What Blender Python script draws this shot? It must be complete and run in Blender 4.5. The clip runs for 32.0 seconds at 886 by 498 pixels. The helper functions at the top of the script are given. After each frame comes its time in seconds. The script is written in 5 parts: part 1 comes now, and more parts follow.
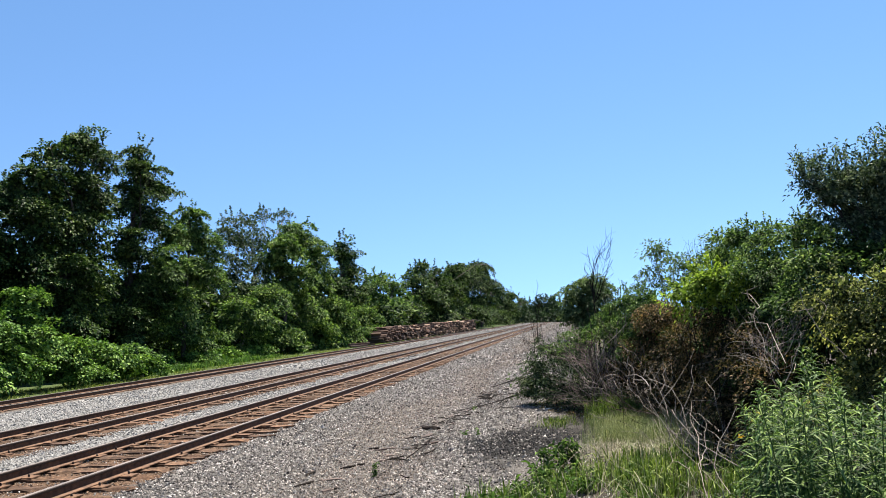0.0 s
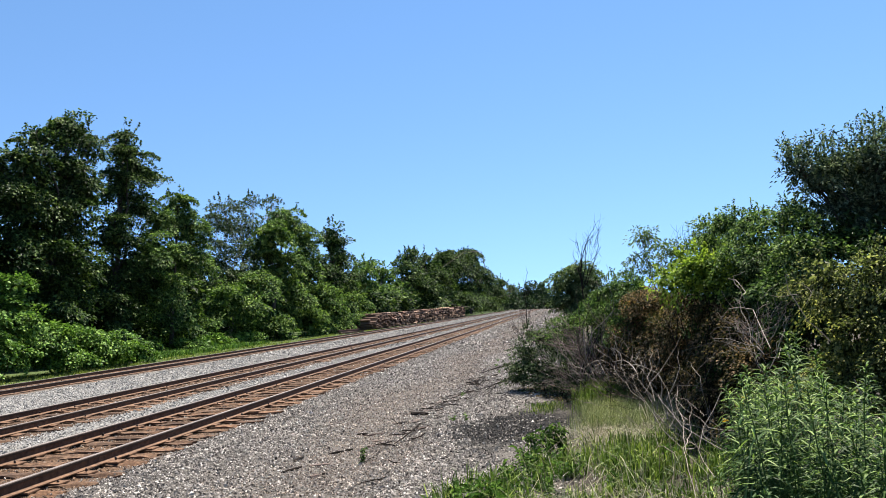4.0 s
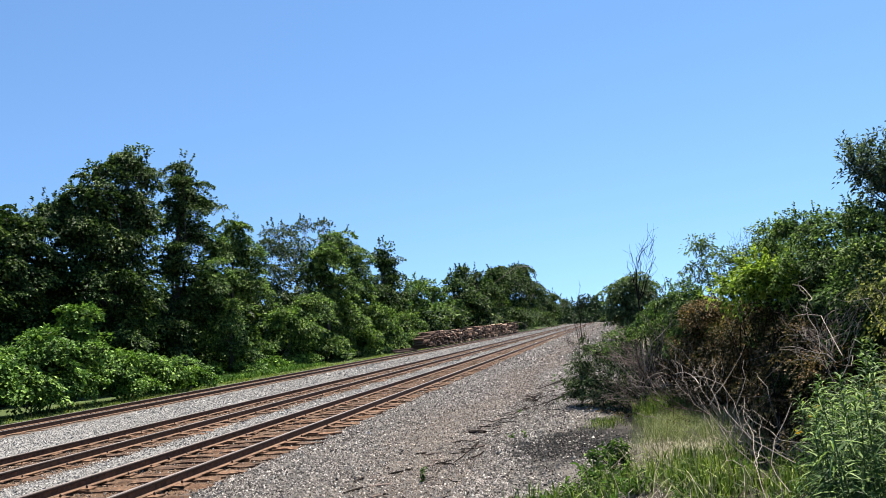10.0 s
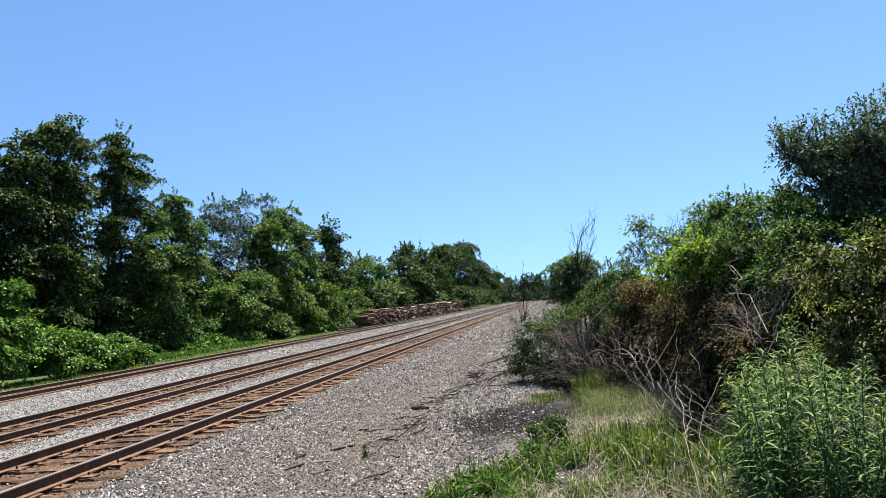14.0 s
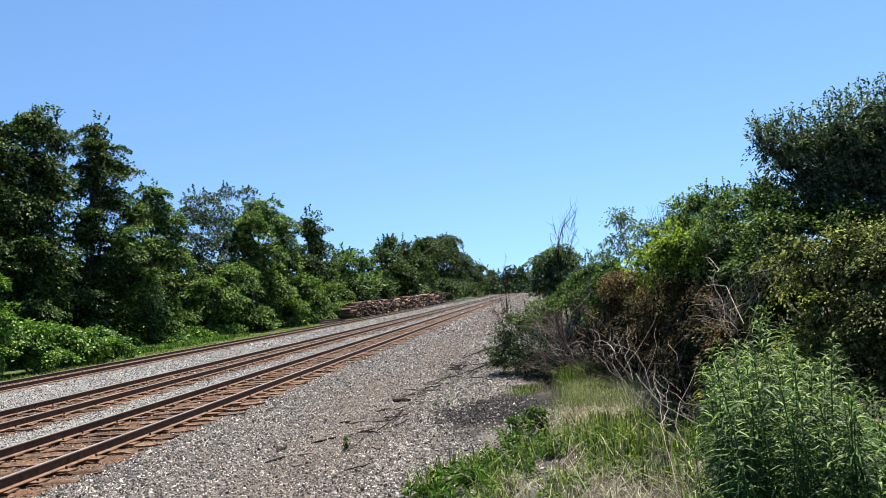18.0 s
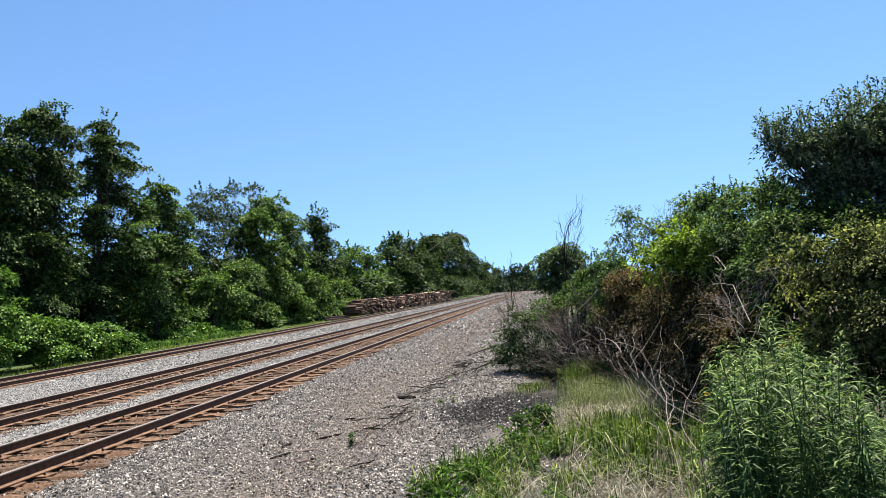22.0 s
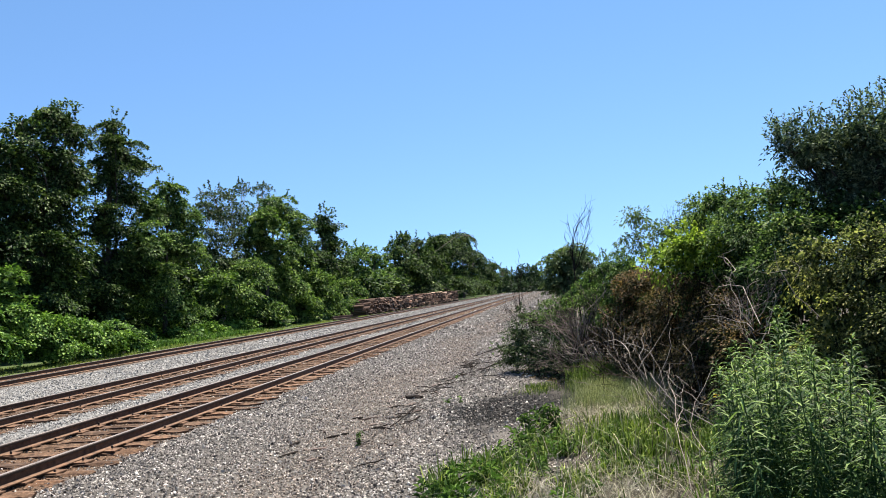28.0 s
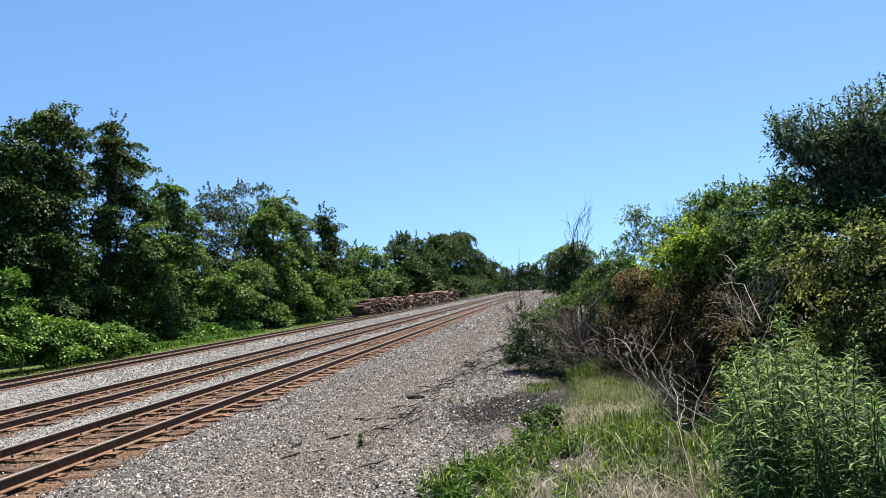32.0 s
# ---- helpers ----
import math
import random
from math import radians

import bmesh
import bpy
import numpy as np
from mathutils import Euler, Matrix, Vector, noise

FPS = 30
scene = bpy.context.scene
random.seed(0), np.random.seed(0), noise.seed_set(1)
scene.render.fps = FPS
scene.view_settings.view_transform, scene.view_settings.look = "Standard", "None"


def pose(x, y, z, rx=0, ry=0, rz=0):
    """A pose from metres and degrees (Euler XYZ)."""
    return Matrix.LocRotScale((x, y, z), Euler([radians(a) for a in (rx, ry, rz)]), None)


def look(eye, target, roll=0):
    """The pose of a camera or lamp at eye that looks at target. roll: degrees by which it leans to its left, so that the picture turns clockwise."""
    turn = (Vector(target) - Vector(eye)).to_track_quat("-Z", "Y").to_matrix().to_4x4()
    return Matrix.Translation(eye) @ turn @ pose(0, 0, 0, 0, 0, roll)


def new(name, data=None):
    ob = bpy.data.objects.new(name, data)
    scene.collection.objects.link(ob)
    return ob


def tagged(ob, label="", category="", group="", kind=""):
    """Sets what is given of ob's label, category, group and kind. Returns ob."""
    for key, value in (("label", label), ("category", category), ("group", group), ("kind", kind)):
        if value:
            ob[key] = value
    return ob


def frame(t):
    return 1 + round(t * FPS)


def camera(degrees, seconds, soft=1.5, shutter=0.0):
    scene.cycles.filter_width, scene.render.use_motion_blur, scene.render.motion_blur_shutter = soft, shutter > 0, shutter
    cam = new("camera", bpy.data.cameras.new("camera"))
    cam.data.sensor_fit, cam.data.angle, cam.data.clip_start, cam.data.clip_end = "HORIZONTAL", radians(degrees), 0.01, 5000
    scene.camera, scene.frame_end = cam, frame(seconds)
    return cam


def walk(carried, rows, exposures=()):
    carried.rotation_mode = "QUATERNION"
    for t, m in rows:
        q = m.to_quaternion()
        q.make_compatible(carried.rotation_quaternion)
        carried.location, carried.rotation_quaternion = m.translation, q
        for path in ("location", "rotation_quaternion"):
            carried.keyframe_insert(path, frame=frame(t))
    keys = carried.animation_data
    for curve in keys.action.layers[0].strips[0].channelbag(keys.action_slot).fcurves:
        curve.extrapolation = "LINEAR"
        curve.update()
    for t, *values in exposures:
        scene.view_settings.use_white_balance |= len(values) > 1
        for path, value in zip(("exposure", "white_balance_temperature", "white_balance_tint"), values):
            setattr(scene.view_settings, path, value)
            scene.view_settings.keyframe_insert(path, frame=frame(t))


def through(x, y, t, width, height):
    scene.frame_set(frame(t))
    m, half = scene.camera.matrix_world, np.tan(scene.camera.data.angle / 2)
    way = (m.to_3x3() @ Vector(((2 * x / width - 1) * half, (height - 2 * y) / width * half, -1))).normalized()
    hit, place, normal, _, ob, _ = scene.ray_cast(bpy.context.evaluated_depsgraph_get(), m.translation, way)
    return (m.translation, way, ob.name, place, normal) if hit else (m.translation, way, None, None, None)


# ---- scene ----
cam = camera(63.81, 32.0, soft=0.55)
# seconds, eye, turn in degrees
PATH = [
    (0, -0.024, -0.008, 1.862, 95.917, 2.989, 9.885),
    (0.5, -0.023, 0, 1.864, 95.59, 3.083, 9.983),
    (1, -0.023, 0.004, 1.86, 95.64, 3.02, 10.029),
    (1.5, -0.016, 0.003, 1.854, 95.708, 3.109, 10.028),
    (2, -0.019, 0.001, 1.852, 95.296, 2.927, 9.844),
    (2.5, -0.013, 0.003, 1.85, 95.008, 2.81, 9.498),
    (3, -0.008, 0.01, 1.849, 94.986, 2.865, 9.319),
    (3.5, -0.007, 0.013, 1.85, 94.914, 2.966, 9.131),
    (5.5, -0.011, 0.023, 1.848, 94.478, 3.022, 8.976),
    (6, -0.018, 0.014, 1.848, 94.361, 3.154, 8.992),
    (6.5, -0.017, 0.016, 1.848, 94.223, 3.42, 9.049),
    (7, -0.017, 0.014, 1.844, 94.123, 3.675, 9.011),
    (7.5, -0.017, 0.016, 1.842, 94.034, 3.79, 8.941),
    (8, -0.015, 0.024, 1.841, 94.031, 3.249, 8.859),
    (8.5, -0.012, 0.018, 1.841, 94.098, 3.747, 8.899),
    (9, -0.018, 0.024, 1.84, 94.294, 3.314, 8.764),
    (9.5, -0.032, 0.011, 1.852, 95.559, 4.033, 10.607),
    (10, -0.034, 0.02, 1.849, 96.479, 4.724, 13.283),
    (10.5, -0.029, 0.007, 1.847, 96.454, 5.606, 13.134),
    (11, -0.021, -0.006, 1.841, 94.977, 4.723, 12.267),
    (11.5, -0.013, -0.004, 1.84, 94.077, 5.082, 11.544),
    (12, -0.014, -0.002, 1.843, 94.053, 4.89, 10.742),
    (12.5, -0.014, 0.005, 1.839, 94.16, 4.749, 10.081),
    (13, -0.012, 0.013, 1.843, 94.242, 4.438, 9.576),
    (13.5, -0.013, 0.008, 1.845, 94.307, 4.696, 9.19),
    (14, -0.013, 0.006, 1.843, 94.352, 4.549, 8.842),
    (14.5, -0.014, 0.002, 1.843, 94.347, 4.948, 8.611),
    (15, -0.006, 0.009, 1.843, 94.193, 4.658, 8.223),
    (15.5, -0.001, 0.01, 1.844, 94.064, 4.615, 7.916),
    (17.5, 0.02, 0.008, 1.835, 93.677, 4.986, 7.214),
    (18, 0.016, 0.007, 1.837, 93.637, 4.654, 7.474),
    (18.5, 0.015, 0.003, 1.833, 93.62, 4.667, 7.737),
    (19, 0.017, -0.002, 1.833, 93.651, 4.574, 7.867),
    (19.5, 0.013, 0, 1.837, 93.668, 4.613, 7.946),
    (20, 0.009, -0.003, 1.837, 93.657, 4.309, 7.984),
    (20.5, 0.01, -0.006, 1.836, 93.659, 4.249, 7.939),
    (21, 0.015, 0.003, 1.833, 93.658, 4.965, 8.016),
    (21.5, 0.008, -0.003, 1.835, 93.556, 4.765, 7.95),
    (22, 0.012, 0.009, 1.831, 93.492, 4.344, 7.908),
    (22.5, 0.011, 0.011, 1.833, 93.445, 4.172, 7.831),
    (23, 0.006, 0.003, 1.835, 93.374, 4.091, 7.749),
    (23.5, 0.007, 0.007, 1.833, 93.426, 3.812, 7.728),
    (24, 0.007, 0.004, 1.836, 93.386, 3.964, 7.768),
    (24.5, 0.005, 0.008, 1.835, 93.334, 4.138, 7.974),
    (25, 0.003, 0.004, 1.834, 93.373, 3.97, 8.22),
    (25.5, 0.001, 0.008, 1.835, 93.41, 4.143, 8.376),
    (27.5, 0.003, 0.008, 1.832, 93.528, 4.014, 8.534),
    (28, 0, -0, 1.832, 93.536, 4.041, 8.502),
    (28.5, 0.007, 0.017, 1.831, 93.534, 4.072, 8.5),
    (29, 0.004, 0.019, 1.835, 93.509, 4.459, 8.548),
    (29.5, 0.003, 0.016, 1.835, 93.497, 4.665, 8.543),
    (30, 0.001, 0.018, 1.836, 93.481, 4.416, 8.524),
    (30.5, -0, 0.022, 1.836, 93.469, 4.264, 8.521),
    (31, -0, 0.023, 1.838, 93.473, 4.331, 8.521),
    (31.5, 0, 0.022, 1.84, 93.485, 4.234, 8.527),
    (32, 0.001, 0.016, 1.842, 93.485, 4.525, 8.557),
]
walk(cam, [(r[0], pose(*r[1:])) for r in PATH])

# ---- light ----
SUN_AZ, SUN_EL = radians(16), radians(67)      # azimuth from +y towards +x
world = bpy.data.worlds.new("sky")
scene.world = world
world.use_nodes = True
wn = world.node_tree
sky = wn.nodes.new("ShaderNodeTexSky")
sky.sky_type = "NISHITA"
sky.sun_disc = False
sky.sun_elevation, sky.sun_rotation = SUN_EL, SUN_AZ
sky.altitude, sky.air_density, sky.dust_density, sky.ozone_density = 1200, 1.0, 0.0, 2.0
heaven = wn.nodes.new("ShaderNodeTexCoord")
lift = wn.nodes.new("ShaderNodeMapping")       # thin summer haze: the paling towards the horizon is slight
lift.inputs["Location"].default_value = (0, 0, 0.17)
lift.inputs["Scale"].default_value = (1, 1, 0.85)
wn.links.new(heaven.outputs["Generated"], lift.inputs["Vector"])
wn.links.new(lift.outputs[0], sky.inputs["Vector"])
deep = wn.nodes.new("ShaderNodeHueSaturation")
deep.inputs["Hue"].default_value, deep.inputs["Saturation"].default_value = 0.497, 1.11
wn.links.new(sky.outputs[0], deep.inputs["Color"])
wn.links.new(deep.outputs[0], wn.nodes["Background"].inputs[0])
wn.nodes["Background"].inputs[1].default_value = 0.065
sun = new("sun", bpy.data.lights.new("sun", "SUN"))
sun.data.energy, sun.data.angle, sun.data.color = 5.0, radians(0.53), (1.0, 0.93, 0.82)
sun.matrix_world = look((0, 0, 50), (-math.sin(SUN_AZ) * math.cos(SUN_EL), -math.cos(SUN_AZ) * math.cos(SUN_EL), 50 - math.sin(SUN_EL)))
scene.view_settings.exposure = 1.74

# ---- materials ----


def material(name, rough=0.9, spec=0.3):
    m = bpy.data.materials.new(name)
    m.use_nodes = True
    b = m.node_tree.nodes["Principled BSDF"]
    b.inputs["Roughness"].default_value = rough
    b.inputs["Specular IOR Level"].default_value = spec
    return m, m.node_tree, b


def node(tree, kind, **values):
    n = tree.nodes.new(kind)
    for key, value in values.items():
        n.inputs[key.replace("_", " ")].default_value = value
    return n


def ramp(tree, source, *stops):
    n = tree.nodes.new("ShaderNodeValToRGB")
    e = n.color_ramp.elements
    while len(e) < len(stops):
        e.new(0.5)
    for el, (at, rgb) in zip(e, stops):
        el.position, el.color = at, (*rgb, 1)
    tree.links.new(source, n.inputs[0])
    return n.outputs[0]


def place(tree):
    return tree.nodes.new("ShaderNodeTexCoord").outputs["Object"]


def noisy(tree, scale, detail=4, rough=0.6):
    n = node(tree, "ShaderNodeTexNoise", Scale=scale, Detail=detail, Roughness=rough)
    tree.links.new(place(tree), n.inputs["Vector"])
    return n.outputs["Fac"]


def mix(tree, fac, a, b, mode="MIX"):
    n = tree.nodes.new("ShaderNodeMix")
    n.data_type, n.blend_type = "RGBA", mode
    for key, value in ((0, fac), (6, a), (7, b)):
        if isinstance(value, (int, float)):
            n.inputs[key].default_value = value
        elif isinstance(value, tuple):
            n.inputs[key].default_value = (*value, 1)
        else:
            tree.links.new(value, n.inputs[key])
    return n.outputs[2]


def bump(tree, b, source, strength, distance):
    n = node(tree, "ShaderNodeBump", Strength=strength, Distance=distance)
    tree.links.new(source, n.inputs["Height"])
    tree.links.new(n.outputs[0], b.inputs["Normal"])


def leafy(name, dark, mid, light, through=0.14, rough=0.5):
    """Leaves: each one its own shade of green, partly see-through to light."""
    m, t, b = material(name, rough, 0.07)
    geo = t.nodes.new("ShaderNodeNewGeometry")
    shade = ramp(t, geo.outputs["Random Per Island"], (0.0, dark), (0.6, mid), (1.0, light))
    patch = ramp(t, noisy(t, 0.7, 2), (0.35, (0.72, 0.78, 0.8)), (0.65, (1.15, 1.1, 0.95)))
    col = mix(t, 1.0, shade, patch, "MULTIPLY")
    t.links.new(col, b.inputs["Base Color"])
    tr = t.nodes.new("ShaderNodeBsdfTranslucent")
    t.links.new(mix(t, 1.0, col, (1.25, 1.4, 0.75), "MULTIPLY"), tr.inputs[0])
    ms = t.nodes.new("ShaderNodeMixShader")
    ms.inputs[0].default_value = through
    t.links.new(b.outputs[0], ms.inputs[1])
    t.links.new(tr.outputs[0], ms.inputs[2])
    t.links.new(ms.outputs[0], t.nodes["Material Output"].inputs[0])
    return m


def grainy(name, stops, scale, rough=0.9, depth=0.01, island=False, spec=0.3):
    """A rough surface whose colour follows a noise (or each piece's own number) along the stops."""
    m, t, b = material(name, rough, spec)
    fac = noisy(t, scale)
    if island:
        fac = t.nodes.new("ShaderNodeNewGeometry").outputs["Random Per Island"]
    col = ramp(t, fac, *stops)
    big = ramp(t, noisy(t, scale * 0.09, 3), (0.3, (0.75, 0.75, 0.75)), (0.7, (1.15, 1.12, 1.1)))
    t.links.new(mix(t, 1.0, col, big, "MULTIPLY"), b.inputs["Base Color"])
    bump(t, b, noisy(t, scale * 2.2), 0.6, depth)
    return m


LEAF_OAK = leafy("leaf_deep_green", (0.004, 0.011, 0.003), (0.029, 0.058, 0.017), (0.14, 0.2, 0.065), 0.17)
LEAF_MID = leafy("leaf_mid_green", (0.01, 0.023, 0.006), (0.066, 0.122, 0.032), (0.22, 0.305, 0.092), 0.24)
LEAF_VINE = leafy("leaf_vine_green", (0.015, 0.037, 0.007), (0.085, 0.165, 0.034), (0.23, 0.35, 0.09), 0.2)
LEAF_YELLOW = leafy("leaf_yellow_green", (0.035, 0.06, 0.01), (0.17, 0.235, 0.035), (0.36, 0.43, 0.08), 0.42)
LEAF_BROWN = leafy("leaf_withering_brown", (0.007, 0.009, 0.004), (0.06, 0.053, 0.026), (0.28, 0.175, 0.115), 0.28)
# far leaves: the haze of distance is painted in as greyer, flatter greens
LEAF_FAR = leafy("leaf_hazed_green", (0.01901, 0.03564, 0.01901), (0.03456, 0.06048, 0.03168), (0.05962, 0.09274, 0.04968))
LEAF_PALE = leafy("leaf_pale_green", (0.025, 0.042, 0.02), (0.075, 0.115, 0.05), (0.17, 0.22, 0.11), 0.35)
LEAF_GREY = leafy("leaf_grey_green", (0.01, 0.02, 0.008), (0.05, 0.078, 0.032), (0.15, 0.19, 0.1))
LEAF_BLUISH = leafy("leaf_bluish_green", (0.008, 0.018, 0.01), (0.062, 0.092, 0.058), (0.27, 0.31, 0.23), 0.24, 0.42)
LEAF_HEDGE = leafy("leaf_hedge_green", (0.008, 0.02, 0.006), (0.062, 0.108, 0.036), (0.24, 0.31, 0.125), 0.3)
LEAF_OLIVE = leafy("leaf_olive_brown", (0.009, 0.014, 0.005), (0.1, 0.115, 0.042), (0.4, 0.37, 0.17), 0.42)
LEAF_ROD = leafy("goldenrod_leaf", (0.007, 0.018, 0.005), (0.055, 0.105, 0.033), (0.24, 0.32, 0.12), 0.28)
GRASS = leafy("grass_blade", (0.017, 0.037, 0.008), (0.085, 0.135, 0.03), (0.25, 0.3, 0.085), 0.26)
VERGE = leafy("sunlit_verge_grass", (0.035, 0.055, 0.014), (0.13, 0.165, 0.04), (0.29, 0.31, 0.1), 0.35)
STRAW = leafy("dry_straw", (0.11, 0.098, 0.078), (0.22, 0.2, 0.16), (0.36, 0.335, 0.28), 0.15)
FINE = leafy("fine_meadow_grass", (0.06, 0.08, 0.03), (0.18, 0.205, 0.11), (0.38, 0.39, 0.25), 0.2)
BARK = grainy("bark", ((0.3, (0.0288, 0.02304, 0.01728)), (0.7, (0.07488, 0.06336, 0.05184))), 9, depth=0.02)
TWIG = grainy("dead_twig", ((0.3, (0.1316, 0.1069, 0.0905)), (0.7, (0.2960, 0.2631, 0.2303))), 12, depth=0.004)
PALE = grainy("pale_scrap", ((0.3, (0.288, 0.2822, 0.2707)), (0.7, (0.4608, 0.455, 0.4435))), 12, depth=0.004)
TWIG_BROWN = grainy("brown_twig", ((0.3, (0.0661, 0.04774, 0.04039)), (0.7, (0.1469, 0.1102, 0.09544))), 12, depth=0.004)
TWIG_DARK = grainy("dark_twig", ((0.3, (0.0110, 0.0088, 0.0077)), (0.7, (0.0242, 0.0198, 0.0176))), 12, depth=0.004, spec=0.05)
STONE = grainy("ballast_stone", ((0.0, (0.0405, 0.0364, 0.0334)), (0.4, (0.1518, 0.1386, 0.1275)), (0.85, (0.2935, 0.2702, 0.2479)), (1.0, (0.5262, 0.5009, 0.4655))), 30, island=True, depth=0.004)
STONE_PALE = grainy("pale_stone", ((0.0, (0.1292, 0.1245, 0.1174)), (0.5, (0.2290, 0.2218, 0.2113)), (0.9, (0.3053, 0.2935, 0.2759)), (1.0, (0.4109, 0.3992, 0.3787))), 30, island=True, depth=0.004)
STONE_BROWN = grainy("brownish_stone", ((0.0, (0.0532, 0.0404, 0.0329)), (0.45, (0.1702, 0.1394, 0.1170)), (0.85, (0.2979, 0.2554, 0.2181)), (1.0, (0.4788, 0.4256, 0.3777))), 30, island=True, depth=0.004)
STONE_RUST = grainy("rust_stained_stone", ((0.0, (0.0589, 0.0356, 0.0211)), (0.5, (0.1290, 0.0813, 0.0505)), (1.0, (0.2467, 0.1779, 0.1264))), 30, island=True, depth=0.004)
RUST = grainy("rusty_steel", ((0.3, (0.0519, 0.0250, 0.0134)), (0.7, (0.1464, 0.0776, 0.0407))), 14, 0.8, 0.002)
# dark steel for spikes, and for shade painted onto the rail head sides
DARK_STEEL = grainy("shaded_grimy_steel", ((0.3, (0.0144, 0.008064, 0.00576)), (0.7, (0.03456, 0.01958, 0.01325))), 14, 0.7, 0.002)
SHINE = grainy("worn_rail_head", ((0.3, (0.0979, 0.0832, 0.0783)), (0.7, (0.1958, 0.1665, 0.1518))), 10, 0.5, 0.001)
TIE = grainy("weathered_tie", ((0.25, (0.0272, 0.0164, 0.0107)), (0.5, (0.0842, 0.0482, 0.0279)), (0.75, (0.1792, 0.1135, 0.0688))), 16, depth=0.012)
tt = TIE.node_tree
info = tt.nodes.new("ShaderNodeObjectInfo")
tint = ramp(tt, info.outputs["Random"], (0.0, (0.55, 0.5, 0.48)), (0.5, (1.0, 0.97, 0.95)), (1.0, (1.3, 1.16, 1.06)))
base_link = tt.nodes["Principled BSDF"].inputs["Base Color"].links[0].from_socket
tt.links.new(mix(tt, 1.0, base_link, tint, "MULTIPLY"), tt.nodes["Principled BSDF"].inputs["Base Color"])
OLD_TIE = grainy("stacked_tie", ((0.0, (0.0090, 0.0060, 0.0053)), (0.45, (0.0525, 0.0315, 0.0240)), (0.8, (0.2250, 0.1425, 0.1050)), (1.0, (0.6000, 0.4350, 0.3300))), 6, island=True, depth=0.01)

# ground: clean ballast on the bed, brownish grit in the ditch, soil and litter under the plants, a cinder patch
GROUND, gt, gb = material("ground_gravel_and_soil", 0.95, 0.2)
grit = ramp(gt, noisy(gt, 34, 5, 0.8), (0.3, (0.02496, 0.02352, 0.02208)), (0.5, (0.08784, 0.0824, 0.07706)), (0.68, (0.183, 0.173, 0.163)))
tone = ramp(gt, noisy(gt, 0.5, 4), (0.35, (0.8, 0.78, 0.77)), (0.65, (1.12, 1.06, 1.0)))
grit = mix(gt, 1.0, grit, tone, "MULTIPLY")
bright = ramp(gt, noisy(gt, 30, 5, 0.8), (0.3, (0.1, 0.098, 0.095)), (0.6, (0.21, 0.206, 0.2)))    # clean stone between the tracks
soil = ramp(gt, noisy(gt, 16, 5, 0.7), (0.3, (0.01584, 0.01232, 0.009856)), (0.55, (0.04576, 0.03696, 0.02816)), (0.75, (0.09504, 0.08096, 0.06336)))
turf = ramp(gt, noisy(gt, 9, 4, 0.7), (0.3, (0.02016, 0.03456, 0.00864)), (0.7, (0.06912, 0.09792, 0.02592)))
cinder = ramp(gt, noisy(gt, 40, 4, 0.8), (0.35, (0.0025, 0.0022, 0.0022)), (0.64, (0.007, 0.006, 0.0056)), (0.82, (0.04, 0.036, 0.033)))
xyz = gt.nodes.new("ShaderNodeSeparateXYZ")
gt.links.new(place(gt), xyz.inputs[0])


def math_node(op, a, b=0.0):
    n = gt.nodes.new("ShaderNodeMath")
    n.operation = op
    for i, value in enumerate((a, b)):
        if isinstance(value, (int, float)):
            n.inputs[i].default_value = value
        else:
            gt.links.new(value, n.inputs[i])
    return n.outputs[0]


wander = math_node("ADD", xyz.outputs[0], math_node("MULTIPLY", math_node("SUBTRACT", noisy(gt, 0.9, 4), 0.5), 2.2))
right = ramp(gt, math_node("ADD", math_node("MULTIPLY", wander, 0.2), 0.55), (0.45, (0, 0, 0)), (0.6, (1, 1, 1)))
left = ramp(gt, math_node("ADD", math_node("MULTIPLY", wander, -0.1), -1.5), (0.36, (0, 0, 0)), (0.46, (1, 1, 1)))
blot = gt.nodes.new("ShaderNodeVectorMath")
blot.operation = "DISTANCE"
gt.links.new(place(gt), blot.inputs[0])
blot.inputs[1].default_value = (-0.96, 11.74, -0.1)
ragged = math_node("ADD", math_node("MULTIPLY", blot.outputs["Value"], 0.34), math_node("MULTIPLY", math_node("SUBTRACT", noisy(gt, 2.2, 5, 0.7), 0.5), 1.1))
dark = ramp(gt, ragged, (0.35, (1, 1, 1)), (0.72, (0, 0, 0)))
stain = ramp(gt, noisy(gt, 20, 5, 0.75), (0.3, (0.024, 0.0145, 0.0095)), (0.5, (0.092, 0.05, 0.028)), (0.7, (0.19, 0.12, 0.075)))
for centre, half in ((-8.9, 0.62), (-13.9, 1.9)):
    far = math_node("ABSOLUTE", math_node("SUBTRACT", math_node("ADD", xyz.outputs[0], math_node("MULTIPLY", math_node("SUBTRACT", noisy(gt, 3.0, 4, 0.7), 0.5), 0.5)), centre))
    grit = mix(gt, ramp(gt, math_node("DIVIDE", far, half * 2), (0.42, (1, 1, 1)), (0.54, (0, 0, 0))), grit, bright)
for centre, much in ((-7.02, 0.95), (-10.65, 0.75), (-17.08, 0.2)):
    far = math_node("ABSOLUTE", math_node("SUBTRACT", math_node("ADD", xyz.outputs[0], math_node("MULTIPLY", math_node("SUBTRACT", noisy(gt, 3.0, 5, 0.7), 0.5), 0.9)), centre))
    rusty = ramp(gt, math_node("MULTIPLY", far, 0.5), (0.5, (much, much, much)), (0.68, (0, 0, 0)))
    grit = mix(gt, rusty, grit, stain)
col = mix(gt, right, grit, soil)
col = mix(gt, left, col, turf)
col = mix(gt, dark, col, cinder)
gt.links.new(col, gb.inputs["Base Color"])
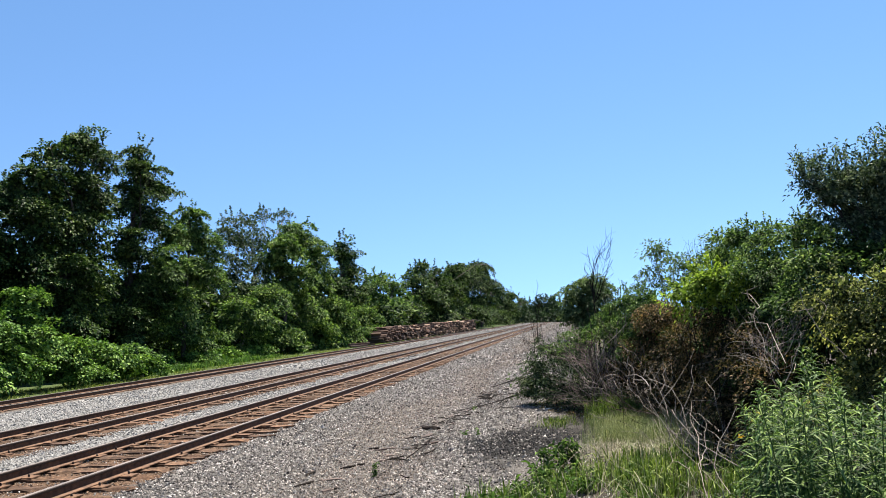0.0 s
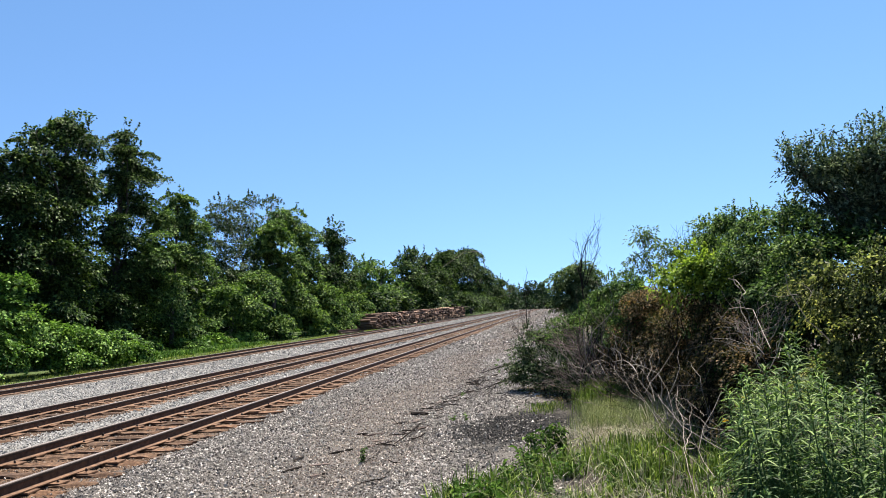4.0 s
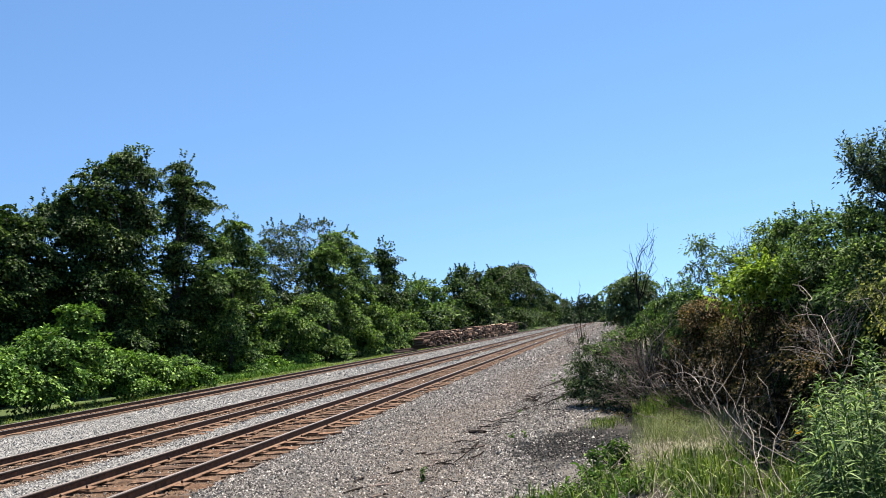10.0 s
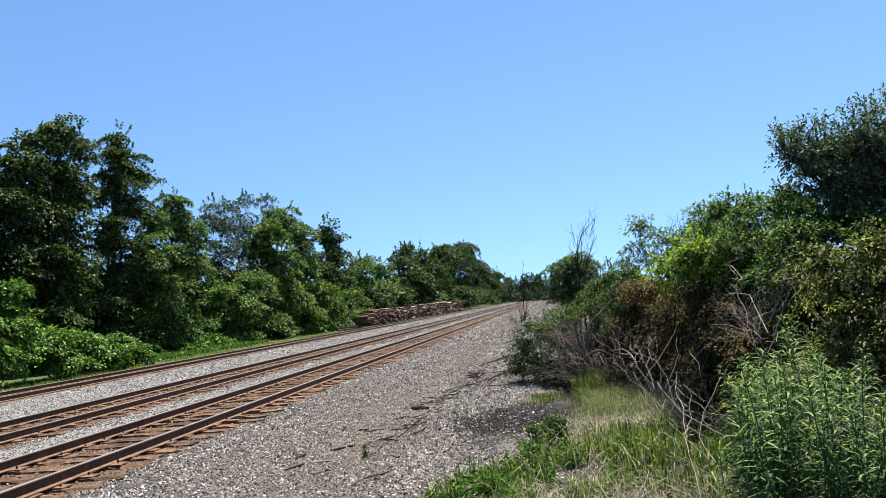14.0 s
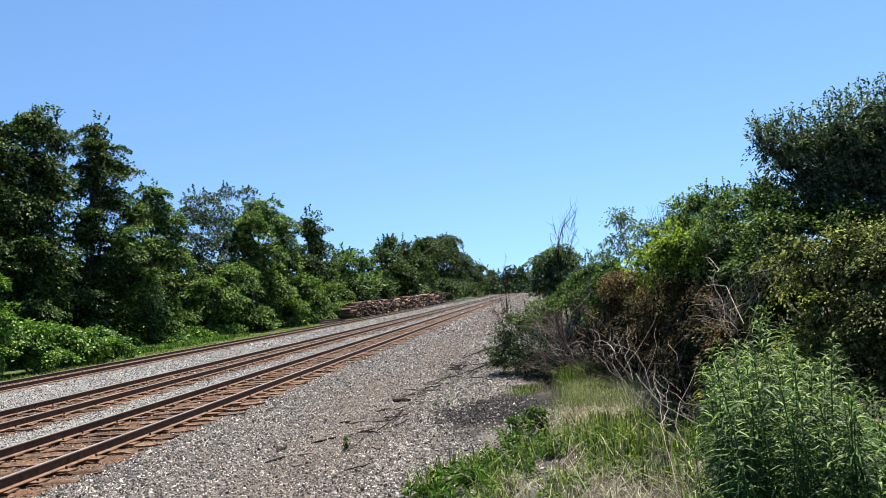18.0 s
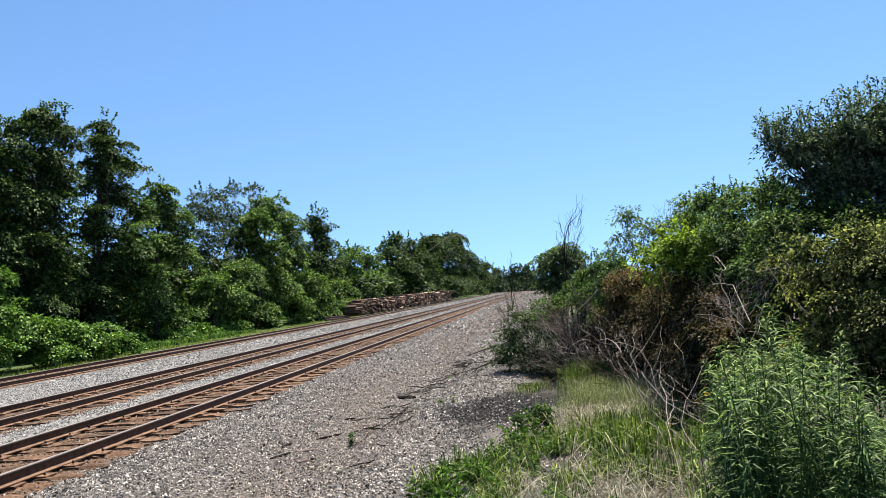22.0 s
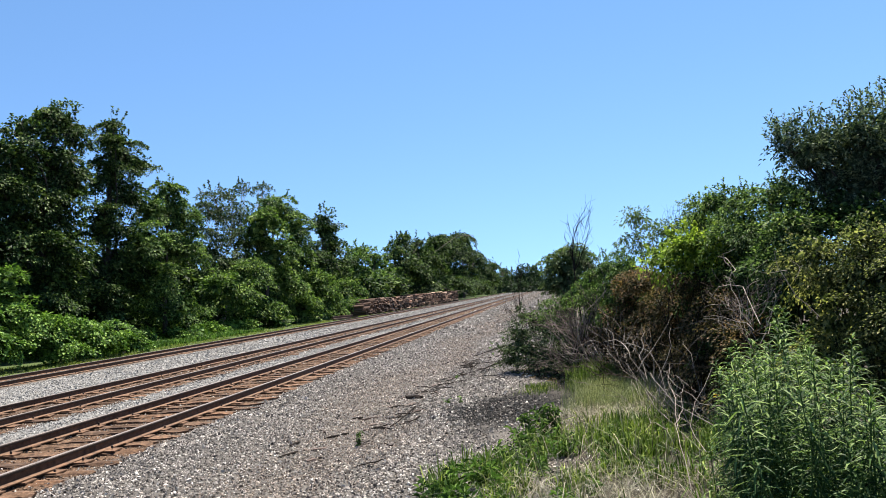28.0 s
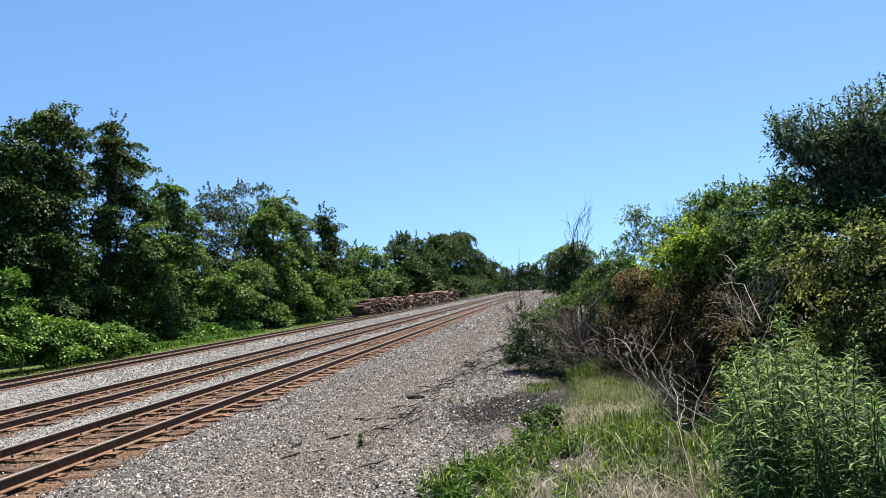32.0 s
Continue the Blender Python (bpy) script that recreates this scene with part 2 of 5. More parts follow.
bump(gt, gb, noisy(gt, 30, 5, 0.7), 1.0, 0.04)

# ---- building helpers ----
RNG = np.random.default_rng(7)


def raw_mesh(name, verts, faces, mat, flat=True):
    """A mesh from numpy arrays; faces all with the same count of corners."""
    me = bpy.data.meshes.new(name)
    verts, faces = np.asarray(verts, np.float32), np.asarray(faces, np.int32)
    n, k = faces.shape
    me.vertices.add(len(verts))
    me.vertices.foreach_set("co", verts.ravel())
    me.loops.add(n * k)
    me.loops.foreach_set("vertex_index", faces.ravel())
    me.polygons.add(n)
    me.polygons.foreach_set("loop_start", np.arange(0, n * k, k, dtype=np.int32))
    me.polygons.foreach_set("loop_total", np.full(n, k, np.int32))
    me.update(calc_edges=True)
    if flat:
        me.shade_flat()
    me.materials.append(mat)
    return me


def hang(name, me, parent=None, label="", kind=""):
    ob = new(name, me)
    if parent is not None:
        ob.parent = parent
    return tagged(ob, label, kind=kind)


def part(name, bm, mat, parent=None, label=""):
    me = bpy.data.meshes.new(name)
    bm.to_mesh(me)
    bm.free()
    me.materials.append(mat)
    return hang(name, me, parent, label)


def thing(name, label, category, group="", at=(0, 0, 0), kind=""):
    ob = new(name)
    ob.location = at
    ob.empty_display_size = 0.2
    return tagged(ob, label, category, group, kind)


def unit(v):
    return v / np.maximum(np.linalg.norm(v, axis=-1, keepdims=True), 1e-9)


def leaves(points, along, size, slim, droop=0.0, facing=None):
    """Folded four-cornered leaves at the points; returns verts and triangles."""
    n = len(points)
    d = unit(along)
    if facing is None:
        facing = RNG.normal(size=(n, 3)) * 0.55 + np.array([0, -0.15, 1.0])
    s = unit(np.cross(d, facing))
    up = np.cross(s, d)
    L = (size * RNG.uniform(0.65, 1.3, n))[:, None]
    W = L * slim * 0.66
    mid = points + d * L * 0.45 + up * L * 0.1
    tip = points + d * L - up * L * 0.06 - np.array([0, 0, 1.0]) * L * droop
    v = np.stack([points, mid + s * W, tip, mid - s * W], 1).reshape(-1, 3)
    b = np.arange(n)[:, None] * 4
    f = np.concatenate([b + [0, 1, 2], b + [0, 2, 3]], 0)
    return v, f


def lobe_points(lobe, leaf, density, spray, fill=0.2, shoots=0, rise_to=0.35):
    """Leaf bases gathered into domed sprays over an uneven lobe, their ways and the sides that they face."""
    x, y, z, rx, rz = lobe
    r = np.array([rx, rx, rz])
    mid = np.array([x, y, z])
    area = 4 * math.pi * (rx * rx + 2 * rx * rz) / 3
    n = max(6, int(0.36 * area / (spray * spray)))
    count = int(3.6 * density * area / (leaf * leaf))
    way = unit(RNG.normal(size=(n, 3)) + np.array([0, 0, 0.12]))
    reach = RNG.uniform(0.62, 1.0, n)
    inner = RNG.random(n) < fill
    reach[inner] *= RNG.uniform(0.55, 0.85, inner.sum())
    face = unit(way * 0.45 + np.array([0, 0, 0.9]) + RNG.normal(size=(n, 3)) * 0.22)
    t1 = unit(way - face * (way * face).sum(1, keepdims=True) + RNG.normal(size=(n, 3)) * 0.05)
    t2 = np.cross(face, t1)
    wide = spray * RNG.uniform(0.6, 1.35, n)
    k = RNG.integers(0, n, count)
    q = np.sqrt(RNG.random(count))
    ang = RNG.uniform(0, 2 * math.pi, count)
    a, b = q * np.cos(ang) * 1.25, q * np.sin(ang) * 0.85
    w = wide[k][:, None]
    radial = t1[k] * a[:, None] + t2[k] * b[:, None]
    p = mid + way[k] * reach[k][:, None] * r + w * (radial - face[k] * (0.45 * q * q)[:, None] + RNG.normal(size=(count, 3)) * 0.09)
    out = unit(radial + way[k] * 0.35 + RNG.normal(size=(count, 3)) * 0.4 - np.array([0, 0, 0.12]))
    facing = face[k] + RNG.normal(size=(count, 3)) * 0.42
    if shoots:
        u3 = unit(RNG.normal(size=(shoots, 3)) + np.array([0, 0, 0.7]))
        start = u3 * r * 0.85 + mid
        rise = unit(u3 * 0.55 + np.array([0, 0, 1.0]) + RNG.normal(size=(shoots, 3)) * 0.2)
        per = 18
        u = np.tile(np.linspace(0.1, 1, per), shoots)[:, None]
        long = rise * RNG.uniform(0.35, 1.0, (shoots, 1)) * rise_to
        p = np.concatenate([p, np.repeat(start, per, 0) + np.repeat(long, per, 0) * u])
        w = unit(np.repeat(rise, per, 0) * 0.75 + RNG.normal(size=(len(u), 3)) * 0.6)
        out, facing = np.concatenate([out, w]), np.concatenate([facing, RNG.normal(size=(len(u), 3)) * 0.5 + np.array([0, 0, 1.0])])
    return p, out, facing


def core_points(lobe, leaf):
    """Large shaded leaves deep inside a lobe."""
    x, y, z, rx, rz = lobe
    n = int(0.62 * 4 * math.pi * (rx * rx + 2 * rx * rz) / 3 / (leaf * leaf))
    way = unit(RNG.normal(size=(n, 3)))
    p = way * np.array([rx, rx, rz]) * RNG.uniform(0.2, 0.6, (n, 1)) + np.array([x, y, z])
    return p, unit(RNG.normal(size=(n, 3))), unit(way + RNG.normal(size=(n, 3)) * 0.5)


def limb(a, b, ra, rb, bend=0.1, sides=6, steps=5):
    """A tapered, slightly bent branch from a to b as verts and quads."""
    a, b = np.array(a, float), np.array(b, float)
    d = unit(b - a)
    side = unit(np.cross(d, [0.3, 0.7, 0.2] + 0.05 * RNG.normal(size=3)))
    other = np.cross(d, side)
    off = (side * RNG.normal() + other * RNG.normal()) * np.linalg.norm(b - a) * bend
    ang = np.arange(sides) * 2 * math.pi / sides
    rings = []
    for i in range(steps + 1):
        u = i / steps
        c = a + (b - a) * u + off * math.sin(math.pi * u) * 0.6 + RNG.normal(size=3) * np.linalg.norm(b - a) * bend * 0.1 * (0 < i < steps)
        rad = ra + (rb - ra) * u
        rings.append(c + rad * (np.cos(ang)[:, None] * side + np.sin(ang)[:, None] * other))
    v = np.concatenate(rings)
    f = [[i * sides + j, i * sides + (j + 1) % sides, (i + 1) * sides + (j + 1) % sides, (i + 1) * sides + j] for i in range(steps) for j in range(sides)]
    return v, np.array(f)


def joined(pieces):
    vs, fs, at = [], [], 0
    for v, f in pieces:
        vs.append(v)
        fs.append(f + at)
        at += len(v)
    return np.concatenate(vs), np.concatenate(fs)


def ground_z(x, y):
    """Height of the ground: level bed under the tracks, a shoulder, a shallow ditch, the verge."""
    x, y = np.asarray(x, float), np.asarray(y, float)
    z = np.interp(x, [-60, -26, -20.5, -18.8, -18.2, -15.8, -15.2, -13, -12.2, -9.4, -8.6, -5.7, -5.2, -3.4, -2.4, 0.0, 2.0, 60], [0.1, 0.05, -0.03, -0.04, -0.035, -0.035, -0.02, -0.02, -0.04, -0.04, -0.05, -0.055, -0.08, -0.24, -0.2, -0.06, 0.03, 0.1])
    z = z + 0.025 * np.sin(x * 1.7 + y * 0.6) * np.sin(y * 0.9 - x * 0.4) * (np.abs(x + 12) > 6.8)
    return z


def bend_x(y):
    """The line runs straight and then bears gently away."""
    return -0.00013 * max(0.0, y - 200) ** 2


def woody(name, lobes, leaf, mat, label, category, density=1.0, slim=0.5, trunk=0.16, base=None, group="", spray=None, bark=BARK, fill=0.2, stems=False, shoots=0, rise_to=0.35, core=2.4):
    """A tree or shrub: a tapered trunk, a limb into each lobe, and a crown of single leaves."""
    L = np.array(lobes)
    if base is None:
        low = L[np.argsort(L[:, 2])[: max(2, len(L) // 3)]]
        base = low[:, :2].mean(0)
    gz = float(ground_z(base[0], base[1]))
    root = thing(name, label, category, group, (base[0], base[1], gz))
    o = np.array([base[0], base[1], gz])
    top = L[np.argmax(L[:, 2])]
    hub = np.array([top[0], top[1], top[2]])
    if not stems:
        v, f = limb(o - [0, 0, 0.1], hub, trunk, trunk * 0.2, 0.04, 8, 8)
        hang("trunk", raw_mesh("trunk", v - o, f, bark, False), root)
    for l in L:
        h = np.clip((l[2] - gz) * 0.55 / max(hub[2] - gz, 0.1), 0.08, 0.9)
        start = o + (hub - o) * h
        if stems:
            sx, sy = base[0] + (l[0] - base[0]) * 0.6 + RNG.normal() * 0.1, base[1] + (l[1] - base[1]) * 0.6 + RNG.normal() * 0.2
            start = np.array([sx, sy, float(ground_z(sx, sy)) - 0.05])
        pieces = [limb(start, l[:3], trunk * 0.45 * (1 - h * 0.5), trunk * 0.1, 0.12, 5, 4)]
        for _ in range(5):
            w = unit(RNG.normal(size=3) + [0, 0, 0.3])
            s = start + (l[:3] - start) * RNG.uniform(0.5, 1.0)
            pieces.append(limb(s, l[:3] + w * [l[3], l[3], l[4]] * 0.95, trunk * 0.14, trunk * 0.03, 0.1, 4, 3))
        v, f = joined(pieces)
        hang("stem" if stems else "limb", raw_mesh("limb", v - o, f, bark, False), root)
    pts, out, face = (np.concatenate(q) for q in zip(*(lobe_points(l, leaf, density, spray or leaf * 4.6, fill, shoots, rise_to) for l in lobes)))
    keep = pts[:, 2] > ground_z(pts[:, 0], pts[:, 1]) + 0.02
    made = [leaves(pts[keep], out[keep], leaf, slim, 0.15, face[keep])]
    if core:
        pts, out, face = (np.concatenate(q) for q in zip(*(core_points(l, leaf * core) for l in lobes)))
        keep = pts[:, 2] > ground_z(pts[:, 0], pts[:, 1]) + leaf
        made.append(leaves(pts[keep], out[keep], leaf * core, 0.7, 0.1, face[keep]))
    v, f = joined(made)
    hang("crown", raw_mesh("crown", v - o, f, mat), root)
    return root


# ---- ground ----
gx = np.concatenate([np.linspace(-900, -60, 15)[:-1], np.linspace(-60, -20, 21)[:-1], np.linspace(-20, 12, 161)[:-1], np.linspace(12, 60, 13)[:-1], np.linspace(60, 900, 15)])
gy = np.concatenate([np.linspace(-200, -5, 14)[:-1], np.linspace(-5, 45, 201)[:-1], np.linspace(45, 200, 80)[:-1], np.linspace(200, 2500, 24)])
GX, GY = np.meshgrid(gx, gy)
v = np.stack([GX, GY, ground_z(GX, GY)], -1).reshape(-1, 3)
i = np.arange(len(gy) - 1)[:, None] * len(gx) + np.arange(len(gx) - 1)
f = np.stack([i, i + 1, i + len(gx) + 1, i + len(gx)], -1).reshape(-1, 4)
ground = hang("ground", raw_mesh("ground", v, f, GROUND, False), None, "grey crushed-stone railway bed with sandy soil verge", "structure")
ground["category"] = "ground"

# ---- tracks ----
GAUGE = 1.505
TRACKS = {"near": (-7.02, 0.0), "middle": (-10.65, 0.0), "siding": (-17.08, -0.02)}
RAIL = [(-0.075, 0.0), (0.075, 0.0), (0.075, 0.014), (0.016, 0.036), (0.014, 0.088), (0.013, 0.118), (0.037, 0.13), (0.038, 0.158), (0.028, 0.168), (-0.028, 0.168), (-0.038, 0.158), (-0.037, 0.13), (-0.013, 0.118), (-0.014, 0.088), (-0.016, 0.036), (-0.075, 0.014)]


def rail_mesh(x, z):
    ys = np.concatenate([np.arange(-30, 160, 4.0), np.arange(160, 420, 10.0)])
    prof = np.array(RAIL) * [1.0, 0.86]
    k = len(prof)
    v = np.concatenate([np.stack([prof[:, 0] + x + bend_x(y), np.full(k, y), prof[:, 1] + z], 1) for y in ys])
    f = np.array([[a * k + j, a * k + (j + 1) % k, (a + 1) * k + (j + 1) % k, (a + 1) * k + j] for a in range(len(ys) - 1) for j in range(k)])
    me = raw_mesh("rail", v, f, RUST)
    me.materials.append(SHINE)
    me.materials.append(DARK_STEEL)
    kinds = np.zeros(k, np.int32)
    # sides and undersides of the head carry their shade as a dark colour
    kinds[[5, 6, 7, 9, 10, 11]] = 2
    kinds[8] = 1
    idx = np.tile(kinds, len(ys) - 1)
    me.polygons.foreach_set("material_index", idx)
    return me


def box_mesh(name, sx, sy, sz, mat, bevel=0.01, seed=0):
    bm = bmesh.new()
    bmesh.ops.create_cube(bm, size=1)
    bmesh.ops.scale(bm, vec=(sx, sy, sz), verts=bm.verts)
    if bevel:
        bmesh.ops.bevel(bm, geom=bm.edges[:], offset=bevel, segments=1, affect="EDGES")
    rnd = random.Random(seed)
    for q in bm.verts:
        q.co += Vector([rnd.uniform(-1, 1) * bevel * 0.5 for _ in range(3)])
    me = bpy.data.meshes.new(name)
    bm.to_mesh(me)
    bm.free()
    me.materials.append(mat)
    return me


def worn_tie(seed):
    """A sawn tie with split, ragged top and ends."""
    rnd = random.Random(seed)
    nx, ny = 13, 4
    top = []
    for i in range(nx + 1):
        for j in range(ny + 1):
            crack = -0.03 if (j == 2 and rnd.random() < 0.6) or rnd.random() < 0.12 else 0.0
            edge = -0.02 * rnd.random() if j in (0, ny) or i in (0, nx) else 0.0
            x = -1.3 + 2.6 * i / nx + (rnd.uniform(-0.07, 0.07) if i in (0, nx) else rnd.uniform(-0.03, 0.03))
            top.append((x, -0.115 + 0.23 * j / ny + rnd.uniform(-0.012, 0.012), 0.08 + crack + edge + rnd.uniform(-0.006, 0.006)))
    n = (nx + 1) * (ny + 1)
    verts = top + [(x, y, -0.08) for x, y, z in top]
    def at(i, j):
        return i * (ny + 1) + j
    faces = [(at(i, j), at(i + 1, j), at(i + 1, j + 1), at(i, j + 1)) for i in range(nx) for j in range(ny)]
    for i in range(nx):
        faces += [(at(i, 0) + n, at(i + 1, 0) + n, at(i + 1, 0), at(i, 0)), (at(i, ny), at(i + 1, ny), at(i + 1, ny) + n, at(i, ny) + n)]
    for j in range(ny):
        faces += [(at(0, j), at(0, j + 1), at(0, j + 1) + n, at(0, j) + n), (at(nx, j) + n, at(nx, j + 1) + n, at(nx, j + 1), at(nx, j))]
    return raw_mesh("tie", verts, faces, TIE)


tie_meshes = [worn_tie(s) for s in range(8)]
spike_mesh = box_mesh("spike", 0.03, 0.025, 0.04, DARK_STEEL, 0.008)
plate_mesh = box_mesh("tie_plate", 0.36, 0.19, 0.02, RUST, 0.003)
for tname, (tx, tz) in TRACKS.items():
    track = thing("railway_track", f"{tname} railway track of rusty rails on brown wooden ties", "railway track", "parallel railway tracks", (tx, 0, tz))
    for s in (-1, 1):
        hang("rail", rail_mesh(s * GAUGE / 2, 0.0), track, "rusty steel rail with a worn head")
    rnd = random.Random(tname)
    far = []
    y = 3.0 - 0.51 * 60
    while y < 300:
        px, py, rot = bend_x(y) + rnd.gauss(0, 0.07), y + rnd.uniform(-0.06, 0.06), rnd.gauss(0, 0.03)
        if y < 120:
            tie = hang("tie", tie_meshes[rnd.randrange(8)], track)
            tie.location, tie.rotation_euler = (px, py, -0.088 + rnd.uniform(-0.02, 0.004)), (rnd.gauss(0, 0.03), rnd.gauss(0, 0.004), rot)
            if 2 < y < 45:
                for s in (-1, 1):
                    pl = hang("tie_plate", plate_mesh, tie)
                    pl.location = (s * GAUGE / 2, 0, 0.089)
                    if y < 26:
                        for sx in [q for q in (-0.1, 0.1) if rnd.random() < 0.6]:
                            sp = hang("spike", spike_mesh, pl)
                            sp.location = (sx, rnd.uniform(-0.06, 0.06), rnd.uniform(0.015, 0.045))
        else:
            c = np.array([[a, b, c] for a in (-1.3, 1.3) for b in (-0.11, 0.11) for c in (-0.08, 0.08)]) + [px, y, -0.09]
            far.append((c, np.array([[0, 1, 3, 2], [4, 6, 7, 5], [0, 4, 5, 1], [2, 3, 7, 6], [1, 5, 7, 3]])))
        y += 0.51
    v, f = joined(far)
    hang("far_tie_rest", raw_mesh("far_tie_rest", v, f, TIE), track, kind="stuff")

# ---- trees and bushes: x, y, z, radius across, radius up of each lobe ----
TREE_A = [
    (-27.0, 30.0, 9.31, 1.21, 1.08),
    (-27.0, 28.3, 8.0, 1.54, 1.28),
    (-27.0, 31.3, 8.96, 1.26, 1.26),
    (-27.0, 29.9, 6.59, 2.14, 1.6),
    (-27.0, 30.1, 4.45, 2.15, 1.61),
    (-27.0, 26.9, 8.06, 1.47, 1.22),
    (-27.0, 25.6, 7.17, 1.64, 1.4),
    (-27.0, 27.1, 5.86, 1.96, 1.47),
    (-27.0, 25.0, 5.03, 1.83, 1.6),
    (-27.0, 27.3, 3.9, 1.97, 1.48),
    (-27.0, 25.0, 2.98, 1.82, 1.36),
]
TREE_B = [
    (-25.0, 33.6, 12.1, 1.36, 1.07),
    (-25.0, 31.5, 11.4, 0.84, 0.896),
    (-25.0, 35.1, 11.8, 0.803, 1.23),
    (-25.0, 30.5, 9.81, 1.22, 1.03),
    (-25.0, 33.4, 9.95, 1.71, 1.47),
    (-25.0, 30.4, 7.95, 1.62, 1.21),
    (-25.0, 32.7, 7.67, 1.87, 1.44),
    (-25.0, 34.4, 9.07, 1.09, 1.51),
    (-25.0, 30.7, 5.66, 1.9, 1.35),
    (-25.0, 33.4, 5.39, 1.75, 1.61),
    (-25.0, 31.7, 3.22, 2.22, 1.39),
]
TREE_C = [
    (-25.0, 38.7, 13.1, 0.809, 0.877),
    (-25.0, 39.0, 11.8, 1.36, 1.15),
    (-25.0, 40.8, 11.2, 1.2, 0.776),
    (-25.0, 38.0, 10.1, 1.19, 1.32),
    (-25.0, 39.6, 9.13, 1.44, 1.1),
    (-25.0, 37.3, 7.03, 1.36, 1.62),
    (-25.0, 38.2, 4.95, 1.65, 1.65),
    (-25.0, 36.5, 2.85, 1.89, 1.42),
]
TREE_D = [
    (-23.5, 42.0, 9.37, 1.22, 0.935),
    (-23.5, 40.0, 8.1, 1.1, 1.03),
    (-23.5, 42.2, 7.68, 1.66, 1.44),
    (-23.5, 39.0, 6.04, 1.61, 1.41),
    (-23.5, 42.7, 5.53, 1.89, 1.53),
    (-23.5, 39.8, 3.7, 1.87, 1.43),
    (-23.5, 41.9, 2.11, 1.95, 1.14),
]
TREE_E = [
    (-26.0, 53.5, 10.8, 1.36, 0.907),
    (-26.0, 59.2, 12.3, 0.798, 0.599),
    (-26.0, 63.6, 12.7, 0.854, 0.748),
    (-26.0, 52.0, 8.79, 1.68, 1.5),
    (-26.0, 56.8, 9.81, 2.11, 1.44),
    (-26.0, 50.9, 6.51, 1.72, 1.72),
    (-26.0, 54.7, 6.48, 2.3, 2.07),
]
TREE_F = [
    (-24.0, 61.8, 10.4, 1.86, 1.75),
    (-24.0, 57.1, 8.6, 2.15, 1.72),
    (-24.0, 65.9, 8.89, 1.64, 1.97),
    (-24.0, 58.6, 6.26, 2.54, 2.05),
    (-24.0, 65.7, 5.92, 2.18, 2.29),
    (-24.0, 53.7, 4.25, 2.34, 1.89),
    (-24.0, 60.7, 3.32, 2.93, 2.02),
    (-24.0, 50.1, 3.15, 2.32, 1.68),
    (-24.0, 55.6, 1.58, 2.41, 1.3),
    (-24.0, 66.1, 2.32, 2.18, 1.96),
]
TREE_G = [
    (-24.5, 77.1, 11.1, 0.892, 1.27),
    (-24.5, 76.6, 9.51, 1.64, 1.39),
    (-24.5, 79.2, 7.86, 1.7, 1.7),
    (-24.5, 73.7, 6.35, 2.19, 1.95),
    (-24.5, 79.5, 5.12, 1.96, 1.83),
    (-24.5, 74.1, 3.31, 2.8, 1.71),
]
TREE_H = [
    (-26.0, 98.4, 8.32, 1.77, 1.13),
    (-26.0, 93.6, 6.57, 2.14, 1.84),
    (-26.0, 106.0, 7.12, 1.91, 1.91),
    (-26.0, 101.0, 4.55, 3.45, 1.81),
    (-26.0, 87.6, 3.37, 2.58, 1.72),
    (-26.0, 115.0, 4.39, 3.0, 2.25),
]
TREE_I = [
    (-25.0, 123.0, 11.4, 2.2, 1.6),
    (-25.0, 118.0, 8.65, 2.49, 2.3),
    (-25.0, 137.0, 11.1, 2.0, 2.66),
    (-25.0, 125.0, 6.21, 3.85, 2.43),
]
TREE_J = [
    (-24.0, 165.0, 14.0, 3.46, 2.13),
    (-24.0, 205.0, 16.3, 4.28, 2.96),
    (-24.0, 181.0, 11.2, 6.09, 3.77),
    (-24.0, 148.0, 8.63, 3.82, 3.11),
    (-24.0, 226.0, 11.4, 3.98, 4.7),
    (-24.0, 178.0, 6.05, 6.56, 3.14),
    (-24.0, 229.0, 5.84, 4.02, 4.02),
    (-24.0, 140.0, 8.9, 2.93, 2.93),
    (-24.0, 154.0, 11.7, 2.97, 2.47),
    (-24.0, 256.0, 10.8, 4.08, 4.08),
    (-24.0, 266.0, 6.84, 4.66, 3.82),
    (-24.0, 130.0, 6.01, 3.14, 2.52),
    (-24.0, 182.0, 13.7, 3.51, 2.63),
]
TREE_K = [
    (-22.0, 288.0, 10.6, 3.66, 2.97),
    (-22.0, 273.0, 6.12, 4.33, 3.68),
    (-22.0, 364.0, 9.62, 3.46, 2.88),
    (-22.0, 369.0, 5.6, 4.67, 3.5),
]
TREE_L = [
    (-14.1, 330.0, 6.37, 3.65, 2.61),
    (-9.1, 330.0, 7.57, 4.16, 3.12),
    (-4.77, 330.0, 6.73, 4.15, 3.12),
    (-12.0, 330.0, 3.61, 5.21, 2.08),
    (-5.59, 330.0, 2.88, 4.67, 2.08),
]
TREE_M = [
    (1.68, 58.0, 4.24, 1.64, 0.999),
    (0.493, 58.0, 3.51, 1.09, 1.0),
    (2.75, 58.0, 3.7, 1.18, 1.09),
    (1.57, 58.0, 2.88, 2.04, 1.09),
    (1.27, 58.0, 1.99, 1.81, 0.726),
    (0.591, 58.0, 1.9, 1.14, 0.636),
    (2.13, 58.0, 1.57, 1.81, 0.633),
    (3.49, 58.0, 1.83, 1.35, 0.902),
]
